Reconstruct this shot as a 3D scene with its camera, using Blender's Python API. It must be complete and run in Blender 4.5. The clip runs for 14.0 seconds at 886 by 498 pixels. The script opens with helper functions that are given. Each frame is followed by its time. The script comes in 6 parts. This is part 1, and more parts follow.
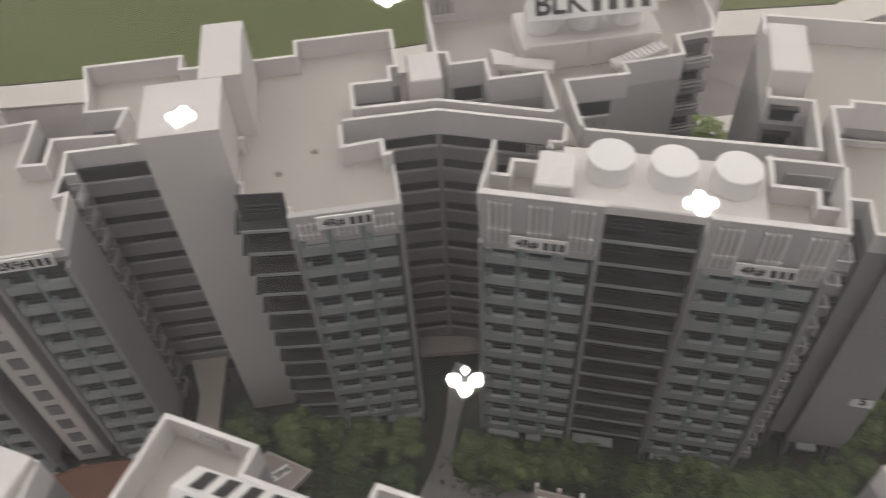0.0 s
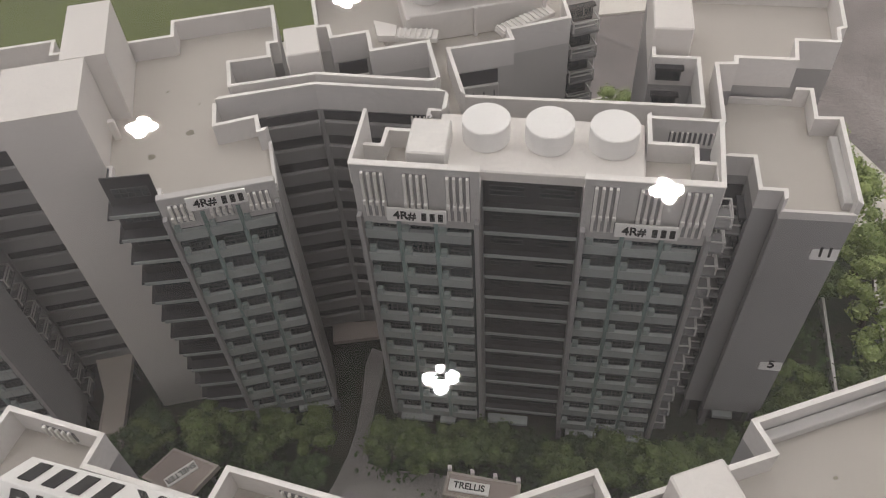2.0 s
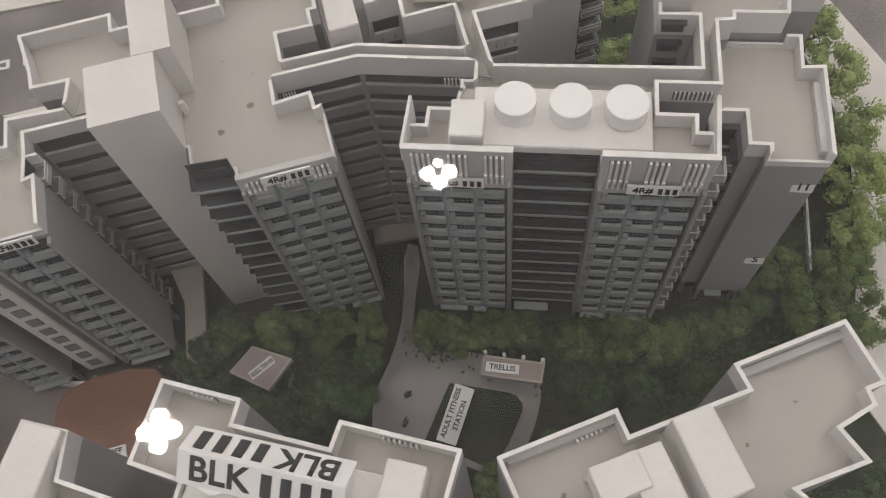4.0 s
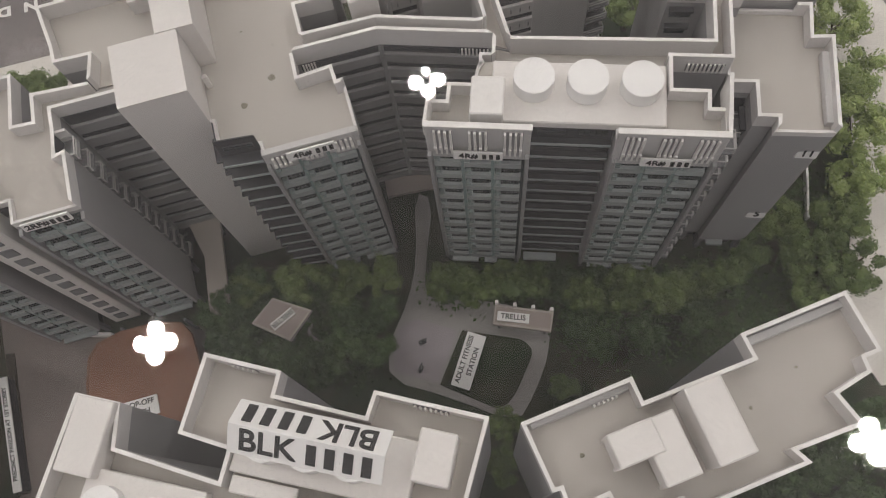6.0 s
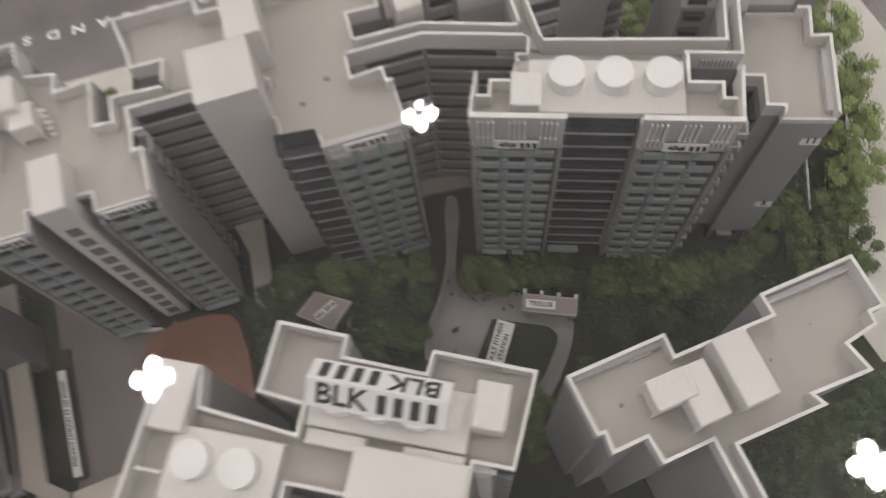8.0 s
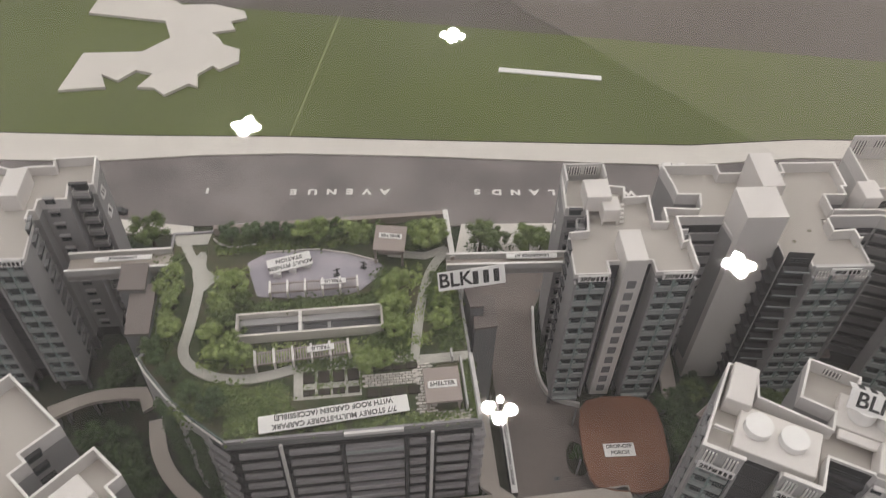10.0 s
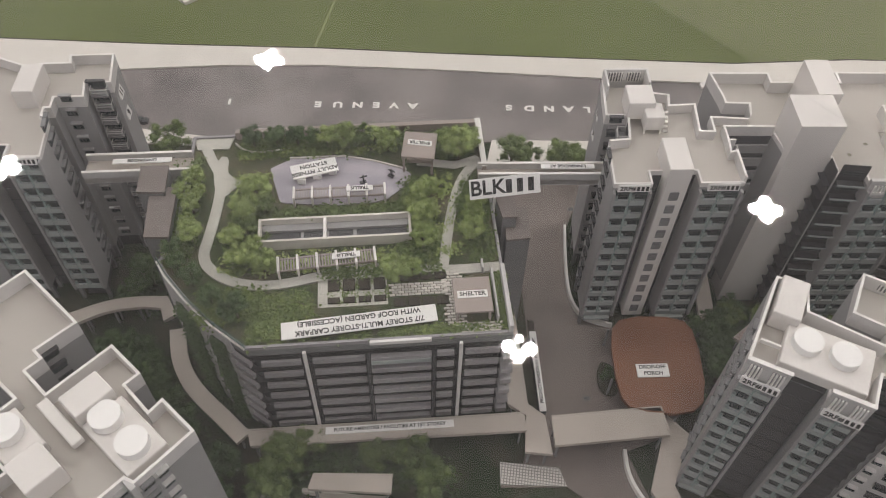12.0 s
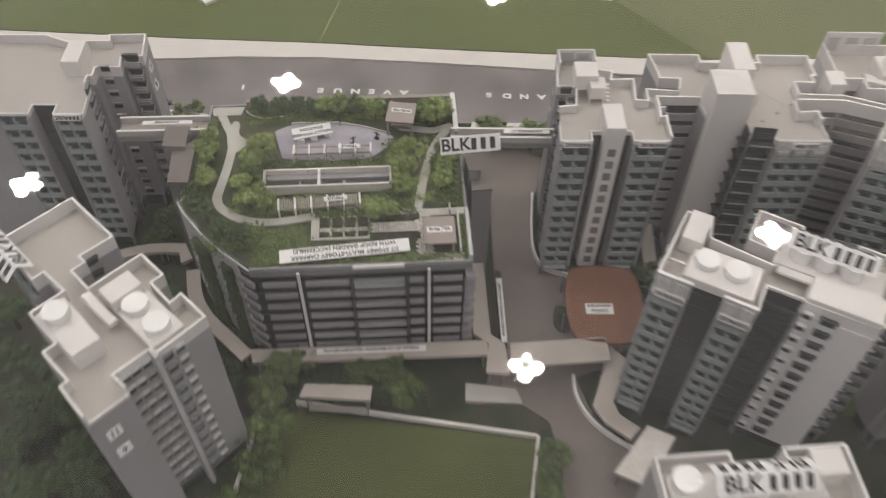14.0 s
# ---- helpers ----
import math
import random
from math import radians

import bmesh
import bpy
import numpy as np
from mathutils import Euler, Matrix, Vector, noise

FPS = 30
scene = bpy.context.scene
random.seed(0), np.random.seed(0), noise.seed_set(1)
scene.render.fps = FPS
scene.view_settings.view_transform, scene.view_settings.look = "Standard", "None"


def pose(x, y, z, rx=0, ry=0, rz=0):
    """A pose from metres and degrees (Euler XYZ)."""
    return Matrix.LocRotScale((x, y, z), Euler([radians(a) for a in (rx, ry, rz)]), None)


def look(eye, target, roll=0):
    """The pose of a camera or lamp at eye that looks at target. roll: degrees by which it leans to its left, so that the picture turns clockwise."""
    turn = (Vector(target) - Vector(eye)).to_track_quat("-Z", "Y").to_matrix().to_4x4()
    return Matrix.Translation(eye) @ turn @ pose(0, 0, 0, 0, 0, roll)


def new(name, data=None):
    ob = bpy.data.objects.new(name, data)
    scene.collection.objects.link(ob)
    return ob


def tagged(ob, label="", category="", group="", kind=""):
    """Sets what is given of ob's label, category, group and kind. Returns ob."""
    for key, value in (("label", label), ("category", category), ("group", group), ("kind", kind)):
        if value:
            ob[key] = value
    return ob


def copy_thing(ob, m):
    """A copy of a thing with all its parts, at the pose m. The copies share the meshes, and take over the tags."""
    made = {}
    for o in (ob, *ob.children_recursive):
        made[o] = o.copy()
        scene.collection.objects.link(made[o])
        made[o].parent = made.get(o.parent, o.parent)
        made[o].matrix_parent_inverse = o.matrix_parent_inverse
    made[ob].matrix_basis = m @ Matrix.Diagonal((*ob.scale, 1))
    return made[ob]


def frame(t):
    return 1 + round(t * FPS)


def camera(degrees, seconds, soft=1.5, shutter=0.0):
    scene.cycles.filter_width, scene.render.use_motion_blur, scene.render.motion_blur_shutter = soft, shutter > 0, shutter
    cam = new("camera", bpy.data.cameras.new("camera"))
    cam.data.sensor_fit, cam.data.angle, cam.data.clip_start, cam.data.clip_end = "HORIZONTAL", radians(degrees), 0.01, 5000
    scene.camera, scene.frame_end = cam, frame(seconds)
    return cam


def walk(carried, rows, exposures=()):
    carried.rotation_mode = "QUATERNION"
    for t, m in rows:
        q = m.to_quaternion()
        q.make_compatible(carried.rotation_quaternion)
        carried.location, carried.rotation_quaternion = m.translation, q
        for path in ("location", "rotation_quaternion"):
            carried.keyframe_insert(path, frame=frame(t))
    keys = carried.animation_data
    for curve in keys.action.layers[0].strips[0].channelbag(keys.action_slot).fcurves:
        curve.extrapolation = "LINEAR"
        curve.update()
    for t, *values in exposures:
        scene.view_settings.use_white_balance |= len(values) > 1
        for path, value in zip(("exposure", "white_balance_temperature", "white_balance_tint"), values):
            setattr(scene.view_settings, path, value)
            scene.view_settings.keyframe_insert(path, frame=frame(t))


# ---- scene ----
cam = camera(56.22, 14.0, soft=0.8, shutter=0.5)
# seconds, eye, point looked at, lean
PATH = [
    (0, (0.0155, 0.0158, 0.4307), (0.0069, 0.1437, 0.2772), -3.66),
    (0.5, (0.0507, 0.0136, 0.4263), (0.0473, 0.1411, 0.2722), -3.17),
    (1, (0.0522, 0.0144, 0.4162), (0.0492, 0.1421, 0.2623), -3.80),
    (1.5, (0.0536, 0.0189, 0.4183), (0.0505, 0.1437, 0.2620), -4.26),
    (2, (0.0521, 0.0145, 0.4142), (0.0497, 0.1423, 0.2603), -4.23),
    (2.5, (0.0523, 0.0145, 0.4158), (0.0499, 0.1426, 0.2622), -4.37),
    (3, (0.0582, 0.0236, 0.4402), (0.0561, 0.1479, 0.2835), -4.94),
    (3.5, (0.0549, 0.0370, 0.4725), (0.0498, 0.1287, 0.2949), -8.67),
    (3.7, (0.0443, 0.0393, 0.4915), (0.0390, 0.1269, 0.3118), -9.19),
    (6, (0.0271, 0.0648, 0.5335), (0.0222, 0.1282, 0.3438), -10.95),
    (6.5, (0.0248, 0.0555, 0.5384), (0.0181, 0.1193, 0.3489), -12.81),
    (7, (0.0259, 0.0542, 0.5428), (0.0193, 0.1168, 0.3530), -13.22),
    (7.5, (0.0258, 0.0544, 0.5415), (0.0197, 0.1165, 0.3515), -12.78),
    (8, (-0.0019, 0.0287, 0.5642), (-0.0038, 0.0997, 0.3772), -9.15),
    (8.5, (-0.1285, -0.0834, 0.6675), (-0.1236, 0.0280, 0.5015), -3.20),
    (9, (-0.2536, -0.1826, 0.6950), (-0.2524, -0.0461, 0.5488), 0.70),
    (9.2, (-0.2796, -0.1926, 0.6890), (-0.2838, -0.0556, 0.5434), 0.53),
    (11.3, (-0.3158, -0.2025, 0.6143), (-0.3293, -0.0787, 0.4578), 2.10),
    (11.5, (-0.3159, -0.2022, 0.6133), (-0.3301, -0.0791, 0.4563), 1.83),
    (12, (-0.3132, -0.2013, 0.6144), (-0.3278, -0.0794, 0.4565), 1.68),
    (12.5, (-0.3141, -0.1991, 0.6124), (-0.3291, -0.0781, 0.4538), 1.45),
    (13, (-0.3122, -0.2027, 0.6129), (-0.3281, -0.0820, 0.4542), 1.12),
    (13.5, (-0.3118, -0.2073, 0.6164), (-0.3280, -0.0868, 0.4576), 0.91),
    (14, (-0.2622, -0.3185, 0.6603), (-0.2809, -0.1920, 0.5065), 1.23),
]
walk(cam, [(t, look(eye, target, roll)) for t, eye, target, roll in PATH],
     exposures=[(0, 0.04), (0.5, 0.07), (3.7, 0.05), (6.0, 0.0), (8.0, 0.01), (8.5, 0.06), (9.2, 0.06), (11.3, 0.20), (14.0, 0.20)])

import itertools

# ---- light ----
K = 0.1  # plan numbers below are in decimetres of the model
# no walls: soft even fill light added from all round, plus the ceiling lights
world = bpy.data.worlds.new("room_fill")
world.use_nodes = True
world.node_tree.nodes["Background"].inputs[0].default_value = (1.0, 0.950, 0.976, 1)
world.node_tree.nodes["Background"].inputs[1].default_value = 0.70
scene.world = world
scene.view_settings.exposure = 0.0
LAMP_POWER = 228.0


# ---- materials ----
def material(name, base, rough=0.7, grain=60.0, vary=0.12, bump=0.15, stain=4.0, metal=0.0, piece=0.0, second=None, scale=1.0, cobble=0.0, joints=0.3):
    """A matte surface with fine grain and broad stains; piece: how far single pieces differ."""
    m = bpy.data.materials.new(name)
    m.use_nodes = True
    nt = m.node_tree
    n, l = nt.nodes, nt.links
    bsdf = n["Principled BSDF"]
    bsdf.inputs["Roughness"].default_value = rough
    bsdf.inputs["Metallic"].default_value = metal
    co = n.new("ShaderNodeTexCoord")
    fine, broad = n.new("ShaderNodeTexNoise"), n.new("ShaderNodeTexNoise")
    fine.inputs["Scale"].default_value = grain * 10 * scale
    fine.inputs["Detail"].default_value = 4
    broad.inputs["Scale"].default_value = stain * 10 * scale
    broad.inputs["Detail"].default_value = 5
    for t in (fine, broad):
        l.new(co.outputs["Object"], t.inputs["Vector"])
    ramp = n.new("ShaderNodeMapRange")
    ramp.inputs["From Min"].default_value, ramp.inputs["From Max"].default_value = 0.3, 0.7
    ramp.inputs["To Min"].default_value, ramp.inputs["To Max"].default_value = 1 - vary, 1 + vary
    l.new(fine.outputs["Fac"], ramp.inputs["Value"])
    ramp2 = n.new("ShaderNodeMapRange")
    ramp2.inputs["From Min"].default_value, ramp2.inputs["From Max"].default_value = 0.3, 0.7
    ramp2.inputs["To Min"].default_value, ramp2.inputs["To Max"].default_value = 1 - vary, 1 + vary * 0.6
    l.new(broad.outputs["Fac"], ramp2.inputs["Value"])
    mul = n.new("ShaderNodeMath")
    mul.operation = "MULTIPLY"
    l.new(ramp.outputs[0], mul.inputs[0])
    l.new(ramp2.outputs[0], mul.inputs[1])
    out = mul.outputs[0]
    if piece:
        info = n.new("ShaderNodeObjectInfo")
        pr = n.new("ShaderNodeMapRange")
        pr.inputs["To Min"].default_value, pr.inputs["To Max"].default_value = 1 - piece, 1 + piece
        l.new(info.outputs["Random"], pr.inputs["Value"])
        m2 = n.new("ShaderNodeMath")
        m2.operation = "MULTIPLY"
        l.new(out, m2.inputs[0])
        l.new(pr.outputs[0], m2.inputs[1])
        out = m2.outputs[0]
    if cobble:
        vor, joint, mj = n.new("ShaderNodeTexVoronoi"), n.new("ShaderNodeMapRange"), n.new("ShaderNodeMath")
        vor.feature = "DISTANCE_TO_EDGE"
        vor.inputs["Scale"].default_value, vor.inputs["Randomness"].default_value = cobble, 0.08
        l.new(co.outputs["Object"], vor.inputs["Vector"])
        joint.inputs["From Max"].default_value, joint.inputs["To Min"].default_value, joint.inputs["To Max"].default_value = 0.26, joints, 1.55 - joints
        l.new(vor.outputs["Distance"], joint.inputs["Value"])
        mj.operation = "MULTIPLY"
        l.new(out, mj.inputs[0])
        l.new(joint.outputs[0], mj.inputs[1])
        out = mj.outputs[0]
    tint = n.new("ShaderNodeVectorMath")
    tint.operation = "SCALE"
    if second:
        mix = n.new("ShaderNodeMix")
        mix.data_type = "RGBA"
        mix.inputs[6].default_value, mix.inputs[7].default_value = (*base, 1), (*second, 1)
        edge = n.new("ShaderNodeMapRange")
        edge.inputs["From Min"].default_value, edge.inputs["From Max"].default_value = 0.42, 0.6
        l.new(broad.outputs["Fac"], edge.inputs["Value"])
        l.new(edge.outputs[0], mix.inputs[0])
        l.new(mix.outputs[2], tint.inputs[0])
    else:
        tint.inputs[0].default_value = base
    l.new(out, tint.inputs["Scale"])
    l.new(tint.outputs[0], bsdf.inputs["Base Color"])
    if bump:
        b = n.new("ShaderNodeBump")
        b.inputs["Strength"].default_value, b.inputs["Distance"].default_value = bump, 0.0006
        l.new(fine.outputs["Fac"], b.inputs["Height"])
        l.new(b.outputs[0], bsdf.inputs["Normal"])
    return m


def leaf_material(name, dark, light):
    m = bpy.data.materials.new(name)
    m.use_nodes = True
    nt = m.node_tree
    n, l = nt.nodes, nt.links
    bsdf = n["Principled BSDF"]
    bsdf.inputs["Roughness"].default_value = 0.75
    geo, info = n.new("ShaderNodeNewGeometry"), n.new("ShaderNodeObjectInfo")
    add = n.new("ShaderNodeMath")
    add.operation = "MULTIPLY_ADD"
    add.inputs[1].default_value = 0.6
    half = n.new("ShaderNodeMath")
    half.operation = "MULTIPLY"
    half.inputs[1].default_value = 0.4
    l.new(info.outputs["Random"], half.inputs[0])
    l.new(geo.outputs["Random Per Island"], add.inputs[0])
    l.new(half.outputs[0], add.inputs[2])
    mix = n.new("ShaderNodeMix")
    mix.data_type = "RGBA"
    mix.inputs[6].default_value, mix.inputs[7].default_value = (*dark, 1), (*light, 1)
    l.new(add.outputs[0], mix.inputs[0])
    l.new(mix.outputs[2], bsdf.inputs["Base Color"])
    return m


WHITE = material("white_styrene", (0.72, 0.69, 0.66), 0.55, vary=0.04, bump=0.05)
COPING = material("white_coping", (0.78, 0.76, 0.73), 0.5, vary=0.04, bump=0.05)
PARAPET = material("parapet_styrene", (0.69, 0.67, 0.655), 0.55, vary=0.05, bump=0.05)
GREY = material("grey_wall_paint", (0.33, 0.325, 0.325), 0.6, vary=0.06, bump=0.06)
PALE = material("pale_grey_wall_paint", (0.52, 0.51, 0.50), 0.6, vary=0.06, bump=0.06)
MID = material("mid_grey_panel", (0.20, 0.20, 0.205), 0.6, vary=0.08, piece=0.08)
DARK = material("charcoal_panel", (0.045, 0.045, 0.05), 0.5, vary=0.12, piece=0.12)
DECK = material("roof_deck_card", (0.452, 0.424, 0.388), 0.85, vary=0.07, grain=90, stain=1.6)
MOSS = material("moss_smudge", (0.215, 0.20, 0.15), 0.9, vary=0.2, grain=60, stain=9)
SPANDREL = material("dark_teal_spandrel", (0.048, 0.066, 0.068), 0.45, vary=0.1)
HEADER = material("dark_window_header", (0.055, 0.062, 0.065), 0.55, vary=0.08, bump=0.0)
GALLERYBAND = material("gallery_band_grey", (0.245, 0.24, 0.24), 0.6, vary=0.08, piece=0.05)
GALLERYFRAME = material("gallery_frame_grey", (0.085, 0.085, 0.088), 0.5, vary=0.06, bump=0.0)
BAND = material("carpark_band", (0.30, 0.288, 0.295), 0.55, vary=0.1)
TANKWHITE = material("white_tank_styrene", (0.86, 0.85, 0.83), 0.45, vary=0.03, bump=0.03)
LEDGE = material("ledge_styrene", (0.355, 0.388, 0.382), 0.55, vary=0.06, piece=0.08)
TEAL = material("pale_teal_acrylic", (0.235, 0.315, 0.302), 0.40, vary=0.08, piece=0.12, bump=0.0)
FIN = material("pale_grey_teal_panel", (0.285, 0.340, 0.328), 0.50, vary=0.06, piece=0.10, bump=0.0)
PANE = material("smoked_pane", (0.035, 0.05, 0.055), 0.18, vary=0.2, piece=0.3, bump=0.0)
FRAME = material("window_frame_grey", (0.085, 0.095, 0.098), 0.5, vary=0.05, bump=0.0)
PAPER = material("label_card", (0.80, 0.79, 0.77), 0.6, vary=0.02, bump=0.02)
INK = material("black_print", (0.02, 0.02, 0.02), 0.6, vary=0.05, bump=0.0)
GRASS = material("dark_flocked_grass", (0.024, 0.042, 0.017), 0.95, grain=120, vary=0.35, bump=0.6, stain=3, second=(0.045, 0.045, 0.028))
LAWN = material("lawn_flock", (0.082, 0.098, 0.030), 0.95, grain=160, vary=0.18, bump=0.4, stain=0.8)
FIELD = material("field_print", (0.098, 0.124, 0.024), 0.7, grain=80, vary=0.13, bump=0.15, stain=0.5)
ROAD = material("asphalt_print", (0.205, 0.182, 0.178), 0.75, grain=60, vary=0.42, bump=0.4, stain=1.5)
DRIVE = material("drive_paving", (0.37, 0.31, 0.28), 0.75, grain=180, vary=0.12, bump=0.5, stain=2, cobble=460.0, joints=0.46)
COBBLE = material("pale_cobbles", (0.56, 0.53, 0.50), 0.75, grain=180, vary=0.1, bump=0.4, cobble=430.0)
PAVE = material("pale_pavement", (0.66, 0.63, 0.58), 0.8, grain=60, vary=0.05, bump=0.1)
WALKWAY = material("walkway_roof", (0.43, 0.386, 0.342), 0.75, vary=0.08)
PORCH = material("brown_porch_roof", (0.195, 0.084, 0.045), 0.55, grain=40, vary=0.10, stain=3)
COURTPATH = material("courtyard_path", (0.29, 0.275, 0.265), 0.85, vary=0.16, grain=90, stain=6)
RUBBER = material("lilac_court_rubber", (0.30, 0.268, 0.285), 0.85, vary=0.12, grain=120, stain=8)
CHALK = material("faint_field_line", (0.26, 0.29, 0.14), 0.85, vary=0.25, grain=60)
BED = material("garden_turf", (0.062, 0.085, 0.034), 0.95, grain=120, vary=0.4, bump=0.6, stain=5, second=(0.090, 0.082, 0.050))
PATHM = material("garden_path", (0.47, 0.46, 0.415), 0.85, vary=0.22, grain=90)
PLAZA = material("lilac_rubber_floor", (0.36, 0.34, 0.385), 0.8, vary=0.08, grain=90, second=(0.43, 0.40, 0.44))
SOIL = material("planting_soil", (0.045, 0.038, 0.028), 0.95, vary=0.4, grain=150, bump=0.6)
STONE = material("paver_stone", (0.62, 0.585, 0.54), 0.8, vary=0.12, piece=0.18)
SLAT = material("grey_brown_slat", (0.36, 0.325, 0.305), 0.75, vary=0.08, piece=0.1)
SHED = material("taupe_roof", (0.33, 0.28, 0.255), 0.7, vary=0.06)
BARK = material("twig_brown", (0.07, 0.05, 0.035), 0.9, vary=0.2)
FLOOR = material("gallery_floor", (0.085, 0.068, 0.058), 0.5, vary=0.12, bump=0.02, grain=1.5, stain=0.15, second=(0.13, 0.105, 0.09), scale=0.1)
WALLP = material("gallery_wall_paint", (0.82, 0.79, 0.76), 0.8, vary=0.04, grain=2, stain=0.1, scale=0.1)
GREENGLASS = material("green_edge_acrylic", (0.10, 0.15, 0.13), 0.15, vary=0.08, bump=0.0)
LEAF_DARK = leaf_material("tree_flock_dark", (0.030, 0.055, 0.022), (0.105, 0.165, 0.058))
LEAF_MID = leaf_material("tree_flock_green", (0.045, 0.078, 0.022), (0.185, 0.245, 0.080))
LEAF_LIGHT = leaf_material("tree_flock_bright", (0.095, 0.155, 0.042), (0.40, 0.48, 0.165))


# ---- building blocks ----
def mesh_of(bm, mat):
    bmesh.ops.scale(bm, vec=(K, K, K), verts=bm.verts)
    me = bpy.data.meshes.new("mesh")
    bm.to_mesh(me)
    bm.free()
    me.materials.append(mat)
    return me


def part(name, bm, mat, parent, label=""):
    ob = new(name, mesh_of(bm, mat))
    ob.parent = parent
    return tagged(ob, label)


def place(name, me, parent, m):
    """One more object on a mesh that is there already; m in decimetres of the parent."""
    ob = new(name, me)
    ob.parent = parent
    loc, rot, sca = m.decompose()
    ob.matrix_basis = Matrix.LocRotScale(loc * K, rot, sca)
    return ob


def thing(name, x, y, z=0.0, rz=0.0, label="", category="", group="", kind=""):
    e = new(name)
    e.empty_display_size = 0.01
    e.matrix_basis = pose(x * K, y * K, z * K, 0, 0, rz)
    return tagged(e, label, category, group, kind)


def slab(name, bm, mat, label="", category="", kind="structure"):
    ob = new(name, mesh_of(bm, mat))
    return tagged(ob, label, category, kind=kind)


def box(bm, x0, x1, y0, y1, z0, z1, bevel=0.0):
    made = bmesh.ops.create_cube(bm, size=1.0)
    vs = made["verts"]
    for v in vs:
        v.co = Vector((x0 if v.co.x < 0 else x1, y0 if v.co.y < 0 else y1, z0 if v.co.z < 0 else z1))
    if bevel:
        es = list({e for v in vs for e in v.link_edges})
        bmesh.ops.bevel(bm, geom=es, offset=bevel, segments=1, affect="EDGES")
    return bm


def prism(bm, pts, z0, z1):
    lo = [bm.verts.new((x, y, z0)) for x, y in pts]
    hi = [bm.verts.new((x, y, z1)) for x, y in pts]
    n = len(pts)
    for i in range(n):
        j = (i + 1) % n
        bm.faces.new((lo[i], lo[j], hi[j], hi[i]))
    f = [bm.faces.new(hi), bm.faces.new(lo[::-1])]
    for face in f:
        face.normal_update()
    bmesh.ops.triangulate(bm, faces=f)
    return bm


def inset(pts, d):
    """The outline moved inwards by d; pts run anticlockwise."""
    n, out = len(pts), []
    for i in range(n):
        p, q, r = Vector(pts[i - 1]), Vector(pts[i]), Vector(pts[(i + 1) % n])
        a, b = (q - p).normalized(), (r - q).normalized()
        na, nb = Vector((-a.y, a.x)), Vector((-b.y, b.x))
        m = na + nb
        if m.length < 1e-6:
            m = na
        m = m / max(m.dot(na), 0.35)
        out.append(tuple(q + d * m))
    return out


def ring(bm, pts, d, z0, z1):
    """An upright wall of thickness d inside the outline."""
    ins, n = inset(pts, d), len(pts)
    v = [[bm.verts.new((x, y, z)) for x, y in poly] for poly, z in ((pts, z0), (pts, z1), (ins, z1), (ins, z0))]
    for i in range(n):
        j = (i + 1) % n
        for a in range(4):
            b = (a + 1) % 4
            bm.faces.new((v[a][i], v[a][j], v[b][j], v[b][i]))
    return bm


def cyl(bm, x, y, r, z0, z1, seg=40, bevel=0.0):
    made = bmesh.ops.create_cone(bm, cap_ends=True, segments=seg, radius1=r, radius2=r, depth=z1 - z0)
    for v in made["verts"]:
        v.co += Vector((x, y, (z0 + z1) / 2))
    if bevel:
        es = [e for e in {e for v in made["verts"] for e in v.link_edges} if abs(e.verts[0].co.z - e.verts[1].co.z) < 1e-6]
        bmesh.ops.bevel(bm, geom=es, offset=bevel, segments=2, affect="EDGES")
    return bm


def B():
    return bmesh.new()


def ribbon(bm, pts, width, z0, z1):
    """A strip of even width along a line of points."""
    n, left, right = len(pts), [], []
    for i in range(n):
        a, b = Vector(pts[max(i - 1, 0)]), Vector(pts[min(i + 1, n - 1)])
        d = (b - a).normalized()
        nrm = Vector((-d.y, d.x)) * width / 2
        left.append(tuple(Vector(pts[i]) + nrm))
        right.append(tuple(Vector(pts[i]) - nrm))
    return prism(bm, right + left[::-1], z0, z1)


def smooth(pts, rounds=2):
    """Rounds the corners of a closed outline."""
    for _ in range(rounds):
        out = []
        for i, p in enumerate(pts):
            q = pts[(i + 1) % len(pts)]
            out += [(p[0] * 0.75 + q[0] * 0.25, p[1] * 0.75 + q[1] * 0.25), (p[0] * 0.25 + q[0] * 0.75, p[1] * 0.25 + q[1] * 0.75)]
        pts = out
    return pts


def flow(pts, rounds=2):
    """Rounds the corners of an open line."""
    for _ in range(rounds):
        out = [pts[0]]
        for p, q in zip(pts, pts[1:]):
            out += [(p[0] * 0.75 + q[0] * 0.25, p[1] * 0.75 + q[1] * 0.25), (p[0] * 0.25 + q[0] * 0.75, p[1] * 0.25 + q[1] * 0.75)]
        pts = out + [pts[-1]]
    return pts


# ---- writing ----
def letters(body, size, mat, parent, m, name="lettering", squeeze=1.0, bold=0.02):
    cu = bpy.data.curves.new("letters", "FONT")
    cu.body, cu.size, cu.align_x, cu.align_y, cu.extrude = body, size * K, "CENTER", "CENTER", 0.002 * K
    cu.offset = size * K * bold
    tmp = new("letters", cu)
    me = bpy.data.meshes.new_from_object(tmp.evaluated_get(bpy.context.evaluated_depsgraph_get()))
    bpy.data.objects.remove(tmp)
    me.materials.clear()
    me.materials.append(mat)
    return place(name, me, parent, m @ Matrix.Diagonal((squeeze, 1, 1, 1)))


